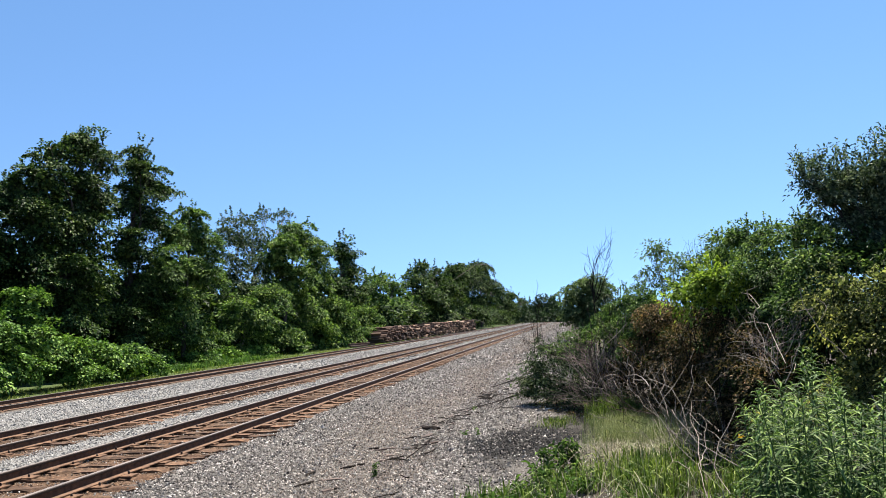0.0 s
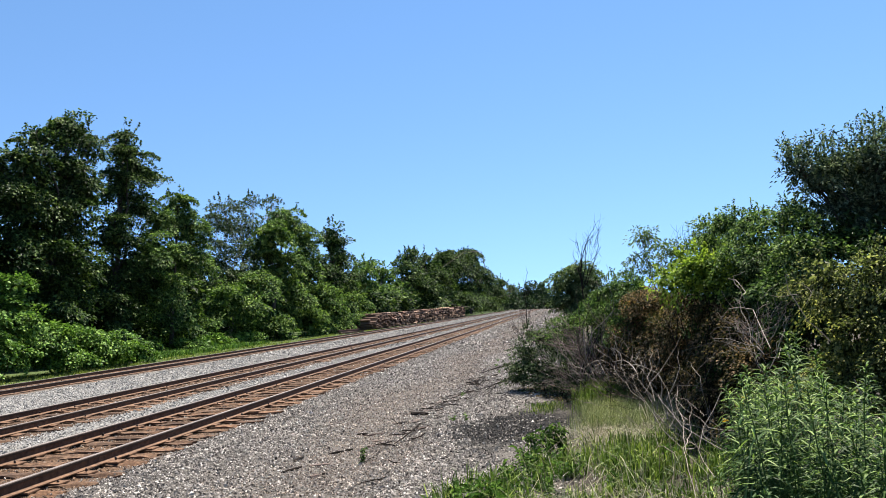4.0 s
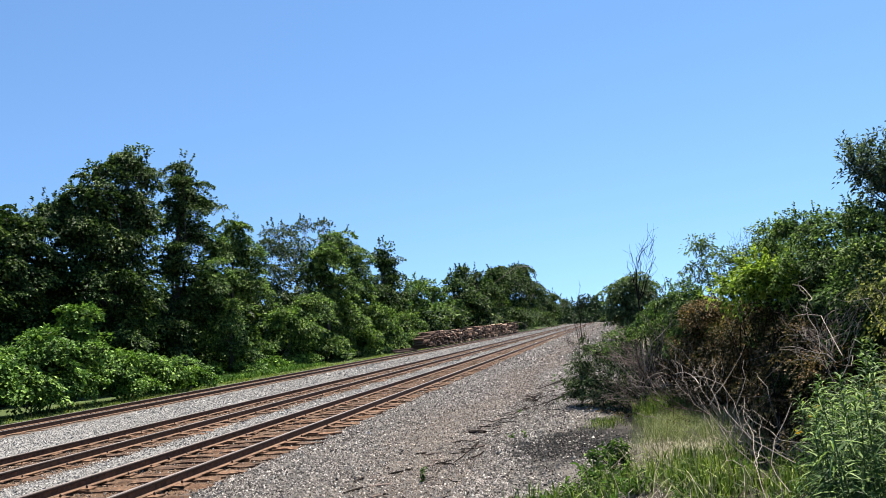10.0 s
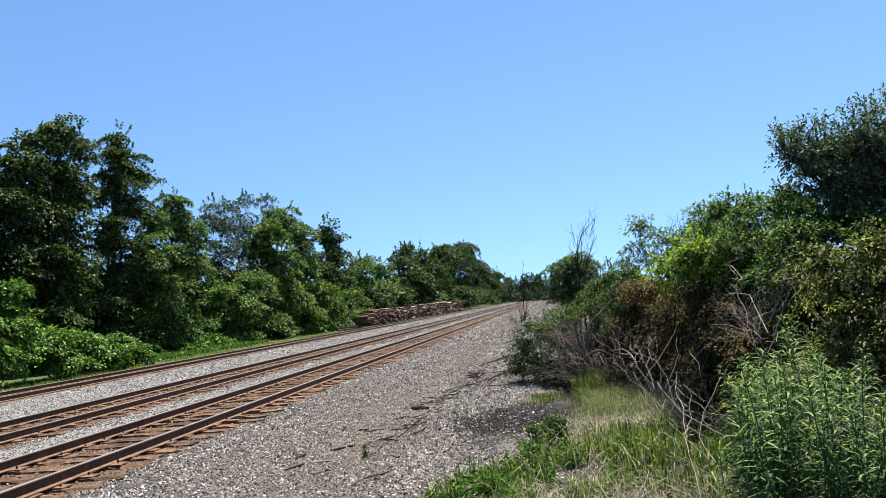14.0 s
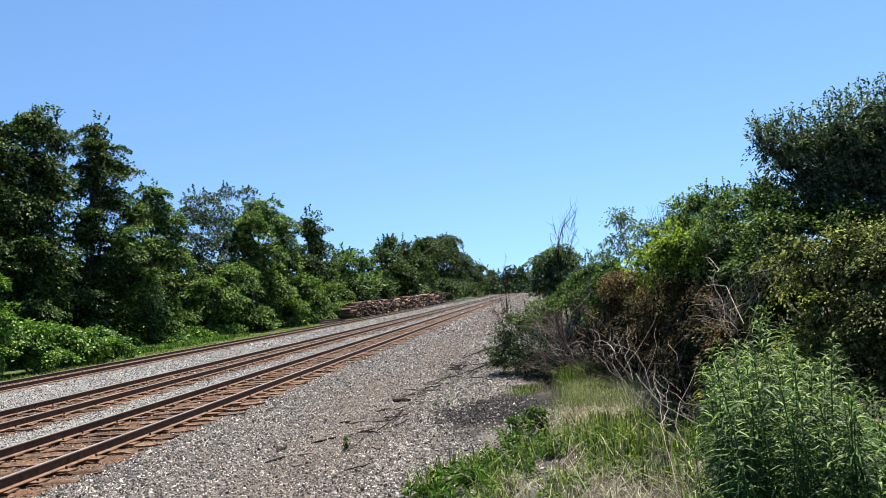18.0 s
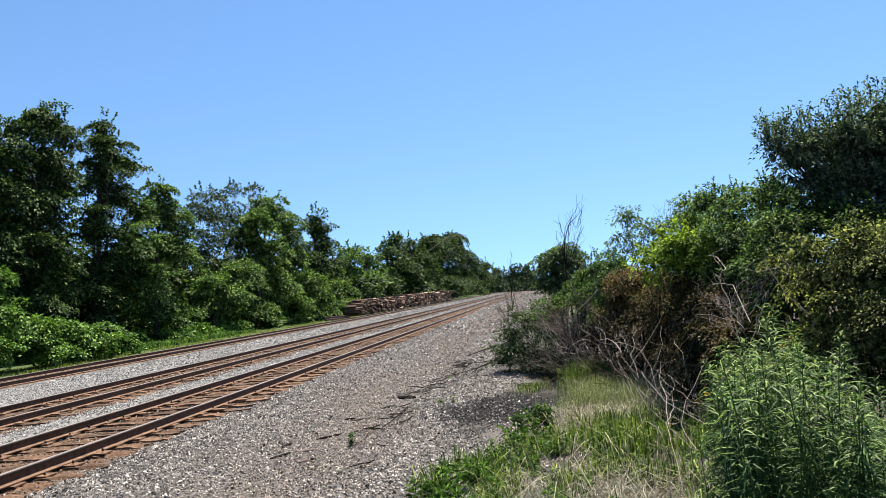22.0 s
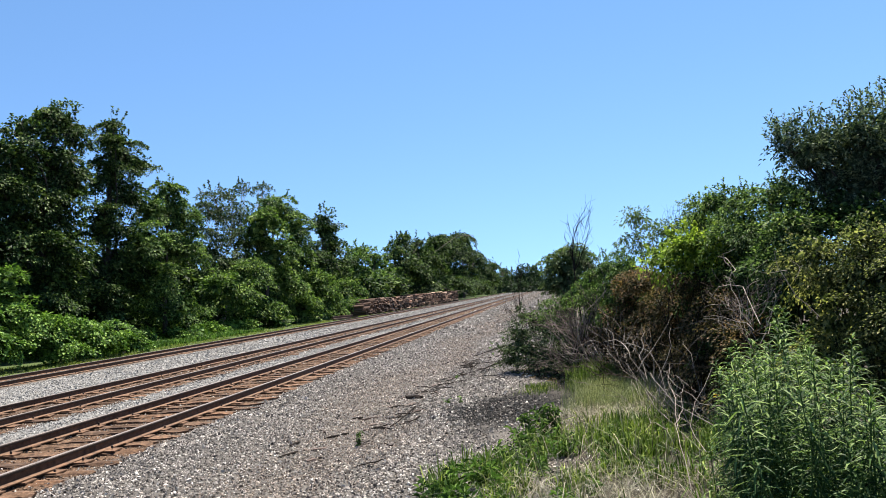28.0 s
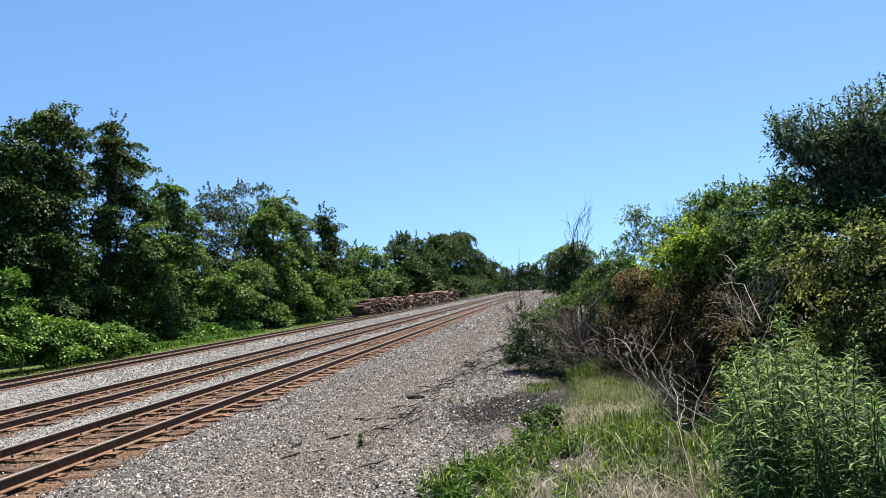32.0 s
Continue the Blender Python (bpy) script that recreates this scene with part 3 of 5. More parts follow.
BUSH_A = [
    (-21.0, 25.0, 3.56, 0.707, 0.774),
    (-21.0, 25.1, 2.24, 0.883, 1.06),
    (-21.0, 23.2, 2.21, 1.14, 1.24),
    (-21.0, 23.9, 1.13, 1.26, 0.737),
    (-21.0, 21.7, 1.69, 1.16, 0.969),
    (-21.0, 20.2, 1.79, 1.09, 1.09),
    (-21.0, 21.9, 0.902, 0.975, 0.487),
]
BUSH_B = [
    (-20.7, 26.8, 1.45, 1.03, 0.841),
    (-20.7, 28.6, 1.51, 0.891, 0.643),
    (-20.7, 30.5, 1.14, 1.1, 0.683),
    (-20.7, 32.2, 0.704, 0.882, 0.496),
    (-20.7, 27.3, 0.714, 1.14, 0.521),
]
BUSH_C = [
    (-22.8, 40.8, 0.51, 1.24, 0.45),
    (-22.8, 45.3, 0.48, 1.37, 0.50),
    (-22.8, 49.8, 0.46, 1.49, 0.50),
    (-22.8, 37.6, 0.51, 0.86, 0.31),
]
BUSH_D = [
    (-22.5, 55.4, 1.16, 1.66, 1.2),
    (-22.5, 62.1, 1.41, 1.84, 1.33),
    (-22.5, 69.7, 2.32, 2.17, 1.49),
    (-22.5, 76.8, 2.84, 2.14, 1.51),
    (-22.5, 67.3, 3.75, 1.99, 1.44),
    (-22.5, 65.8, 0.486, 1.95, 0.974),
    (-22.5, 74.3, 0.855, 2.19, 1.09),
    (-22.5, 81.6, 1.14, 2.0, 1.06),
]
BUSH_E = [
    (-22.5, 89.6, 3.22, 2.02, 1.43),
    (-22.5, 102.0, 3.48, 3.43, 1.05),
    (-22.5, 128.0, 3.74, 2.68, 1.39),
    (-22.5, 169.0, 3.84, 5.18, 1.58),
    (-22.5, 218.0, 3.06, 4.96, 3.06),
    (-22.5, 336.0, 2.78, 4.74, 3.09),
    (-24.0, 88.0, 3.4, 1.79, 1.49),
    (-24.0, 97.9, 3.24, 1.59, 1.21),
    (-24.0, 108.0, 4.02, 1.67, 1.83),
    (-24.0, 124.0, 3.24, 2.14, 1.69),
    (-24.0, 133.0, 3.76, 2.96, 1.39),
    (-24.0, 159.0, 3.41, 3.03, 2.46),
    (-24.0, 180.0, 3.29, 2.56, 2.26),
    (-24.0, 212.0, 3.5, 3.85, 3.08),
    (-24.0, 281.0, 4.46, 5.46, 2.5),
    (-24.0, 391.0, 4.45, 7.47, 5.34),
    (-23.0, 153.0, 2.88, 3.21, 1.43),
    (-23.0, 194.0, 3.7, 4.45, 1.64),
    (-23.0, 258.0, 3.87, 3.7, 2.68),
    (-23.0, 301.0, 2.17, 4.45, 2.56),
    (-23.0, 468.0, 1.44, 5.17, 4.08),
]
RIGHT_TREE = [
    (2.94, 8.50, 3.08, 0.25, 0.25),
    (2.74, 8.40, 3.19, 0.11, 0.11),
    (3.25, 8.70, 3.18, 0.28, 0.28),
    (3.54, 8.50, 3.26, 0.28, 0.28),
    (4.01, 8.80, 3.40, 0.31, 0.31),
    (4.29, 8.60, 3.35, 0.42, 0.42),
    (3.22, 8.60, 2.82, 0.26, 0.26),
    (3.75, 8.90, 2.98, 0.39, 0.39),
    (4.07, 8.70, 2.88, 0.48, 0.48),
    (3.49, 8.50, 2.60, 0.26, 0.26),
    (3.99, 8.60, 2.42, 0.36, 0.36),
    (4.54, 8.80, 2.77, 0.55, 0.55),
]
RIGHT_A = [
    (2.42, 10.4, 2.78, 0.349, 0.27),
    (2.46, 9.43, 2.66, 0.286, 0.258),
    (2.34, 11.2, 2.61, 0.343, 0.291),
    (2.55, 8.38, 2.6, 0.227, 0.215),
    (2.54, 7.85, 2.3, 0.295, 0.236),
    (2.45, 9.25, 2.26, 0.42, 0.35),
    (2.5, 7.85, 1.92, 0.353, 0.294),
    (2.33, 11.0, 2.21, 0.334, 0.334),
    (2.42, 9.08, 1.7, 0.479, 0.41),
    (2.82, 9.00, 2.72, 0.20, 0.17),
    (2.99, 8.80, 2.62, 0.22, 0.19),
    (3.14, 8.60, 2.41, 0.25, 0.21),
]
RIGHT_B = [
    (1.79, 9.90, 2.24, 0.24, 0.20),
    (1.99, 9.70, 2.27, 0.27, 0.23),
    (1.68, 10.20, 2.13, 0.20, 0.17),
    (1.91, 9.80, 2.04, 0.27, 0.23),
    (2.12, 9.60, 2.13, 0.20, 0.17),
    (1.54, 10.40, 2.05, 0.17, 0.14),
]
RIGHT_C = [
    (1.69, 12.5, 1.76, 0.577, 0.384),
    (2.05, 11.0, 1.73, 0.502, 0.351),
    (1.44, 13.1, 1.28, 0.605, 0.504),
    (1.88, 11.7, 1.21, 0.625, 0.491),
    (2.1, 9.88, 1.35, 0.449, 0.449),
    (1.6, 12.5, 0.717, 0.67, 0.344),
    (1.99, 10.7, 0.761, 0.648, 0.324),
    (1.06, 13.9, 0.744, 0.588, 0.481),
    (1.64, 12.3, 0.45, 0.517, 0.319),
    (2.04, 9.88, 0.682, 0.522, 0.298),
    (2.15, 8.28, 1.09, 0.373, 0.311),
    (2.12, 8.8, 1.32, 0.398, 0.365),
    (1.99, 10.2, 0.275, 0.46, 0.199),
    (2.1, 8.28, 0.6, 0.371, 0.248),
]
RIGHT_D = [
    (1.13, 14.1, 2.03, 0.371, 0.305),
    (1.4, 13.5, 2.08, 0.418, 0.334),
    (0.701, 14.8, 1.62, 0.414, 0.322),
    (0.295, 15.4, 1.34, 0.409, 0.313),
    (0.934, 14.3, 1.38, 0.555, 0.444),
    (1.39, 13.4, 1.48, 0.517, 0.413),
    (-0.0783, 15.9, 1.16, 0.374, 0.3),
]
RIGHT_E = [
    (-0.339, 15.9, 0.988, 0.324, 0.324),
    (-0.755, 16.5, 0.727, 0.336, 0.388),
    (0.0735, 15.3, 0.818, 0.405, 0.358),
    (0.454, 14.6, 0.723, 0.387, 0.319),
    (-0.578, 16.2, 0.419, 0.457, 0.254),
    (-0.991, 16.7, 0.368, 0.263, 0.211),
    (-0.0211, 15.4, 0.364, 0.479, 0.216),
    (0.527, 14.5, 0.341, 0.404, 0.179),
    (-0.652, 16.4, 1.18, 0.18, 0.18),
    (-0.91, 16.6, 0.141, 0.313, 0.17),
    (-0.43, 15.9, 0.146, 0.424, 0.175),
    (0.0791, 15.2, 0.164, 0.425, 0.177),
    (0.515, 14.5, 0.197, 0.403, 0.157),
]
RIGHT_F = [
    (2.23, 6.28, 1.98, 0.281, 0.187),
    (2.47, 5.91, 1.99, 0.306, 0.218),
    (2.34, 6.08, 1.69, 0.359, 0.27),
    (2.53, 5.76, 1.59, 0.338, 0.338),
    (2.25, 6.16, 1.29, 0.318, 0.273),
    (2.44, 5.83, 1.17, 0.341, 0.256),
    (2.14, 6.28, 1.05, 0.279, 0.232),
    (2.66, 5.58, 1.42, 0.365, 0.446),
    (2.71, 5.58, 1.91, 0.326, 0.285),
    (2.21, 6.16, 0.927, 0.272, 0.181),
    (2.41, 5.83, 0.874, 0.298, 0.191),
    (2.61, 5.58, 0.94, 0.323, 0.242),
    (2.42, 5.87, 1.21, 0.258, 0.215),
]
SUMAC = [
    (2.22, 17.40, 3.29, 0.31, 0.14),
    (2.06, 17.60, 3.44, 0.20, 0.10),
    (2.50, 17.20, 3.00, 0.33, 0.14),
    (2.06, 17.50, 2.83, 0.31, 0.13),
    (2.66, 17.60, 2.80, 0.34, 0.14),
    (2.86, 17.40, 3.08, 0.25, 0.11),
    (2.31, 17.30, 2.55, 0.36, 0.14),
]
RIGHT_G = [
    (2.49, 10.1, 1.93, 0.611, 0.459),
    (2.61, 8.7, 1.55, 0.521, 0.456),
    (2.33, 11.7, 1.36, 0.623, 0.534),
    (2.75, 7.88, 1.55, 0.468, 0.41),
    (1.81, 13.8, 1.13, 0.635, 0.529),
    (3.15, 7.47, 1.75, 0.495, 0.44),
    (2.49, 9.58, 1.05, 0.575, 0.431),
    (2.7, 7.88, 1.03, 0.525, 0.35),
    (3.20, 8.30, 2.31, 0.28, 0.24),
    (3.41, 8.00, 2.17, 0.31, 0.26),
    (2.95, 8.80, 2.28, 0.30, 0.25),
    (2.67, 9.20, 2.20, 0.34, 0.29),
]
FAR_ROW = [
    (-16.3, 270.0, 2.46, 2.99, 1.92),
    (-12.1, 270.0, 1.52, 2.98, 1.71),
    (-7.86, 270.0, 1.23, 2.98, 1.7),
    (-3.62, 270.0, 1.35, 3.82, 2.12),
    (1.21, 270.0, 1.22, 3.81, 2.33),
    (5.79, 270.0, 0.894, 4.22, 2.32),
    (11.0, 270.0, 0.735, 4.21, 2.32),
]
# start, end, thickness, kind of bark, forks, words
BRANCHES = [
    ((0.92, 11.57, 0.82), (0.81, 11.78, 1.09), 0.019952, 0, 1, 'pale dead branch with forking twigs among the shrubs'),
    ((1.1, 11.07, 0.76), (0.81, 11.74, 0.87), 0.0215496, 0, 0, 'pale dead branch with forking twigs among the shrubs'),
    ((0.73, 12.02, 0.84), (0.38, 12.64, 0.68), 0.015504, 0, 1, 'pale dead branch with forking twigs among the shrubs'),
    ((1.8, 6.61, 1.36), (1.73, 8.2, 1.56), 0.00826375, 0, 1, 'pale dead branch with forking twigs among the shrubs'),
    ((1.8, 6.88, 1.34), (1.8, 7.4, 1.85), 0.007775, 0, 1, 'pale dead branch with forking twigs among the shrubs'),
    ((1.8, 6.96, 1.39), (1.81, 6.78, 1.83), 0.00707625, 0, 1, 'pale dead branch with forking twigs among the shrubs'),
    ((1.79, 6.79, 1.3), (1.69, 8.4, 1.36), 0.0076875, 0, 1, 'pale dead branch with forking twigs among the shrubs'),
    ((1.79, 6.7, 1.28), (1.72, 7.9, 1.26), 0.00608, 0, 1, 'pale dead branch with forking twigs among the shrubs'),
    ((1.8, 6.61, 1.43), (1.81, 6.43, 1.8), 0.00601, 0, 0, 'pale dead branch with forking twigs among the shrubs'),
    ((2.01, 5.8, 1.45), (1.79, 6.0, 1.98), 0.007, 0, 1, 'pale dead branch with forking twigs among the shrubs'),
    ((1.77, 4.6, 1.08), (1.7, 4.6, 1.31), 0.012, 0, 0, 'pale dead branch with forking twigs among the shrubs'),
    ((1.75, 4.4, 1.08), (1.71, 4.6, 1.09), 0.008, 0, 1, 'pale dead branch with forking twigs among the shrubs'),
    ((1.08, 7.5, 0.64), (0.68, 8.6, 1.09), 0.008, 0, 2, 'pale dead branch with forking twigs among the shrubs'),
    ((1.27, 10.35, 0.28), (1.27, 10.44, 0.98), 0.01125, 0, 1, 'pale dead branch with forking twigs among the shrubs'),
    ((1.17, 10.73, 0.36), (0.84, 11.65, 0.83), 0.008141, 0, 1, 'pale dead branch with forking twigs among the shrubs'),
    ((1.62, 8.6, 0.52), (1.54, 9.3, 1.05), 0.0076, 0, 1, 'pale dead branch with forking twigs among the shrubs'),
    ((1.55, 9.1, 0.45), (1.64, 8.6, 1.1), 0.007, 0, 1, 'pale dead branch with forking twigs among the shrubs'),
    ((0.86, 5.2, 0.34), (0.88, 5.8, 0.69), 0.009, 0, 0, 'pale dead branch with forking twigs among the shrubs'),
    ((0.88, 5.8, 0.69), (1.01, 6.2, 0.87), 0.007, 0, 1, 'pale dead branch with forking twigs among the shrubs'),
    ((1.34, 6.0, 0.77), (1.03, 7.0, 0.91), 0.007, 0, 1, 'pale dead branch with forking twigs among the shrubs'),
    ((0.9, 5.8, 0.65), (0.81, 7.5, 0.66), 0.006, 0, 1, 'pale dead branch with forking twigs among the shrubs'),
    ((0.98, 5.2, 0.61), (1.24, 6.0, 1.09), 0.007, 0, 0, 'pale dead branch with forking twigs among the shrubs'),
    ((0.84, 6.0, 0.61), (0.88, 6.6, 0.84), 0.006, 0, 1, 'pale dead branch with forking twigs among the shrubs'),
    ((0.46, 5.6, 0.29), (0.11, 7.2, 0.52), 0.005, 0, 0, 'pale dead branch with forking twigs among the shrubs'),
    ((0.2, 5.4, 0.27), (-0.18, 7.0, 0.4), 0.005, 0, 0, 'pale dead branch with forking twigs among the shrubs'),
    ((1.48, 6.9, 1.03), (1.07, 8.0, 0.93), 0.009, 1, 1, 'pale dead branch with forking twigs among the shrubs'),
    ((-1.31, 22.07, -0.1), (-2.53, 19.23, -0.12), 0.03, 2, 2, 'dark dead branch lying on the gravel'),
    ((-1.11, 19.89, -0.1), (-1.78, 17.0, -0.12), 0.025, 2, 2, 'dark dead branch lying on the gravel'),
    ((-1.65, 24.86, -0.1), (-2.38, 21.48, -0.12), 0.02, 2, 1, 'dark dead branch lying on the gravel'),
    ((-0.34, 19.76, -0.1), (-1.38, 19.05, -0.12), 0.02, 2, 2, 'dark dead branch lying on the gravel'),
    ((-2.1, 19.53, -0.1), (-2.46, 16.04, -0.12), 0.02, 2, 1, 'dark dead branch lying on the gravel'),
    ((-2.26, 17.63, -0.1), (-2.59, 14.49, -0.12), 0.016, 2, 0, 'dark dead branch lying on the gravel'),
    ((-2.52, 12.59, -0.1), (-2.6, 10.88, -0.12), 0.016, 2, 0, 'dark dead branch lying on the gravel'),
    ((1.82, 7.4, 1.84), (1.79, 7.9, 2.01), 0.00996, 0, 0, 'pale dead branch with forking twigs among the shrubs'),
    ((1.82, 7.6, 1.91), (1.82, 7.3, 2.06), 0.0102, 0, 0, 'pale dead branch with forking twigs among the shrubs'),
    ((1.46, 7.2, 0.38), (1.04, 8.3, 0.78), 0.012, 0, 1, 'pale dead branch with forking twigs among the shrubs'),
    ((1.29, 7.4, 0.46), (0.82, 8.8, 0.86), 0.012, 0, 1, 'pale dead branch with forking twigs among the shrubs'),
    ((-2.41, 16.62, -0.1), (-2.63, 16.21, -0.12), 0.00613168, 2, 1, 'dark dead branch lying on the gravel'),
    ((-2.51, 15.37, -0.1), (-2.63, 14.74, -0.12), 0.0123907, 2, 0, 'dark dead branch lying on the gravel'),
    ((-2.57, 15.85, -0.1), (-2.88, 16.41, -0.12), 0.007594, 2, 0, 'dark dead branch lying on the gravel'),
    ((-2.7, 14.93, -0.1), (-2.84, 14.48, -0.12), 0.0131413, 2, 1, 'dark dead branch lying on the gravel'),
    ((-2.3, 13.92, -0.1), (-2.53, 13.4, -0.12), 0.00735969, 2, 0, 'dark dead branch lying on the gravel'),
    ((-2.24, 15.61, -0.1), (-2.57, 15.58, -0.12), 0.0117402, 2, 1, 'dark dead branch lying on the gravel'),
    ((-2.24, 11.5, -0.1), (-2.44, 11.17, -0.12), 0.0127127, 2, 0, 'dark dead branch lying on the gravel'),
    ((-2.56, 10.7, -0.1), (-2.8, 10.93, -0.12), 0.0123298, 2, 1, 'dark dead branch lying on the gravel'),
    ((-2.68, 15.21, -0.1), (-3.14, 15.68, -0.12), 0.0101046, 2, 0, 'dark dead branch lying on the gravel'),
    ((-2.22, 19.46, -0.1), (-2.32, 18.85, -0.12), 0.00977805, 2, 1, 'dark dead branch lying on the gravel'),
    ((-2.3, 12.2, -0.1), (-2.49, 12.52, -0.12), 0.00708119, 2, 0, 'dark dead branch lying on the gravel'),
    ((-2.14, 8.46, -0.1), (-2.21, 8.35, -0.12), 0.00939814, 2, 1, 'dark dead branch lying on the gravel'),
    ((-2.16, 8.35, -0.1), (-2.28, 8.32, -0.12), 0.0119565, 2, 0, 'dark dead branch lying on the gravel'),
    ((-2.25, 11.32, -0.1), (-2.37, 11.08, -0.12), 0.00901087, 2, 1, 'dark dead branch lying on the gravel'),
    ((-2.58, 12.86, -0.1), (-2.73, 12.67, -0.12), 0.012158, 2, 0, 'dark dead branch lying on the gravel'),
    ((-2.09, 18.65, -0.1), (-2.44, 18.7, -0.12), 0.0133803, 2, 0, 'dark dead branch lying on the gravel'),
    ((-2.32, 12.04, -0.1), (-2.44, 11.84, -0.12), 0.0120145, 2, 0, 'dark dead branch lying on the gravel'),
    ((-2.64, 14.59, -0.1), (-2.91, 14.7, -0.12), 0.0137227, 2, 0, 'dark dead branch lying on the gravel'),
    ((-2.26, 8.38, -0.1), (-2.37, 8.29, -0.12), 0.00927786, 2, 1, 'dark dead branch lying on the gravel'),
    ((-2.69, 11.09, -0.1), (-2.91, 10.92, -0.12), 0.0140976, 2, 0, 'dark dead branch lying on the gravel'),
    ((-2.07, 18.88, -0.1), (-2.41, 19.09, -0.12), 0.00633909, 2, 0, 'dark dead branch lying on the gravel'),
    ((-2.2, 14.92, -0.1), (-2.54, 15.01, -0.12), 0.00685534, 2, 1, 'dark dead branch lying on the gravel'),
    ((-2.54, 11.67, -0.1), (-2.79, 11.64, -0.12), 0.00890399, 2, 1, 'dark dead branch lying on the gravel'),
    ((-2.31, 19.76, -0.1), (-2.47, 18.7, -0.12), 0.0111014, 2, 0, 'dark dead branch lying on the gravel'),
    ((-2.13, 18.48, -0.1), (-2.35, 17.35, -0.12), 0.014897, 2, 0, 'dark dead branch lying on the gravel'),
    ((-2.21, 9.35, -0.1), (-2.37, 9.56, -0.12), 0.011123, 2, 0, 'dark dead branch lying on the gravel'),
    ((-2.17, 8.76, -0.1), (-2.19, 8.61, -0.12), 0.00899888, 2, 0, 'dark dead branch lying on the gravel'),
    ((-2.48, 11.91, -0.1), (-2.71, 11.97, -0.12), 0.0146166, 2, 1, 'dark dead branch lying on the gravel'),
    ((-2.66, 9.85, -0.1), (-2.68, 9.57, -0.12), 0.00839457, 2, 1, 'dark dead branch lying on the gravel'),
    ((-2.16, 8.44, -0.1), (-2.2, 8.35, -0.12), 0.00649932, 2, 1, 'dark dead branch lying on the gravel'),
]
for lobes, leaf, mat, label, density, slim, trunk, bark in (
        (TREE_A, 0.142, LEAF_OAK, "tall dark green leafy tree in the wood edge", 0.9, 0.6, 0.2, BARK),
        (TREE_B, 0.142, LEAF_OAK, "tallest broad dark green tree with ragged crown", 0.9, 0.6, 0.25, BARK),
        (TREE_C, 0.142, LEAF_OAK, "tall narrow dark green tree with pointed crown", 0.9, 0.6, 0.2, BARK),
        (TREE_D, 0.142, LEAF_MID, "lower mid-green leafy tree overhanging the verge", 0.9, 0.6, 0.16, BARK),
        (TREE_E, 0.17, LEAF_GREY, "half-dead tree with bare grey upper branches", 0.5, 0.55, 0.2, TWIG),
        (TREE_F, 0.2, LEAF_MID, "broad green tree with leaves down to the ground", 0.9, 0.6, 0.2, BARK),
        (TREE_G, 0.24, LEAF_OAK, "dark pyramid-shaped leafy tree", 0.9, 0.6, 0.18, BARK),
        (TREE_H, 0.3, LEAF_MID, "lighter green tree behind the tie stack", 0.9, 0.6, 0.2, BARK),
        (TREE_I, 0.35, LEAF_OAK, "dark green tree behind the tie stack", 0.9, 0.6, 0.2, BARK),
        (TREE_J, 0.4, LEAF_OAK, "large round green tree behind the tie stack", 0.9, 0.6, 0.3, BARK),
        (TREE_K, 0.5, LEAF_OAK, "distant dark green trees beside the line", 0.9, 0.6, 0.3, BARK),
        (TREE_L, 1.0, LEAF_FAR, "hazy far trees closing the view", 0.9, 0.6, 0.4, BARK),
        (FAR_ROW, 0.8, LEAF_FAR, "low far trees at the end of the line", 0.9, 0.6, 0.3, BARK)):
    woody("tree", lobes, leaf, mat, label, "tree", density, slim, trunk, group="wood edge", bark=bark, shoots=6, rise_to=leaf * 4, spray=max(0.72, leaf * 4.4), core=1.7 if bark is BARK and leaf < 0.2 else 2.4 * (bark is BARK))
woody("tree", TREE_M, 0.17, LEAF_PALE, "round grey-green tree beside the gravel verge", "tree", 0.85, 0.55, spray=0.6)

# the wood behind the edge
for k in range(34):
    y = 24 + k * 6.5 * (1 + 0.012 * k) + RNG.uniform(-2, 2)
    x = -31 - RNG.uniform(0, 4)
    top = RNG.uniform(5.2, 6.8) + (1.2 if y < 62 else y * 0.008)
    lobes = [(x + RNG.normal() * 1.2, y + RNG.normal() * 1.5, h, RNG.uniform(1.7, 2.6), RNG.uniform(1.2, 1.9)) for h in (top - 1.2, top * 0.75, top * 0.6, top * 0.45, top * 0.3, 1.8, 1.2, 0.9)]
    woody("tree", lobes, 0.6, LEAF_OAK, "dark leafy tree inside the wood", "tree", 0.85, 0.65, 0.15, spray=1.3, group="wood behind the edge")

# thicket under the tall trees
for k in range(13):
    y = 22.5 + k * 2.3 + RNG.uniform(-0.6, 0.6)
    x = -27.5 - RNG.uniform(0, 2.5)
    lobes = [(x + RNG.normal() * 0.7, y + RNG.normal() * 0.9, h, RNG.uniform(1.0, 1.6), RNG.uniform(0.8, 1.2)) for h in (0.8, 1.6, 2.4, 3.2)]
    woody("bush", lobes, 0.3, LEAF_OAK, "dark leafy thicket in the shade of the wood", "bush", 0.8, 0.6, 0.05, group="thicket under the trees", stems=True)

for lobes, leaf, mat, label, density, slim in (
        (BUSH_A, 0.115, LEAF_VINE, "bright green vine-covered mound at the wood edge", 1.0, 0.75),
        (BUSH_B, 0.115, LEAF_VINE, "bright green vine-covered bushes beside the siding", 1.0, 0.75),
        (BUSH_C, 0.14, LEAF_VINE, "low green undergrowth beside the siding", 0.9, 0.6),
        (BUSH_D, 0.22, LEAF_MID, "green bushes at the foot of the trees", 0.9, 0.6),
        (BUSH_E, 0.46, LEAF_OAK, "green bushes behind the stacked ties", 0.8, 0.6)):
    woody("bush", lobes, leaf, mat, label, "bush", density, slim, 0.05, group="bushes at the wood edge", stems=True)

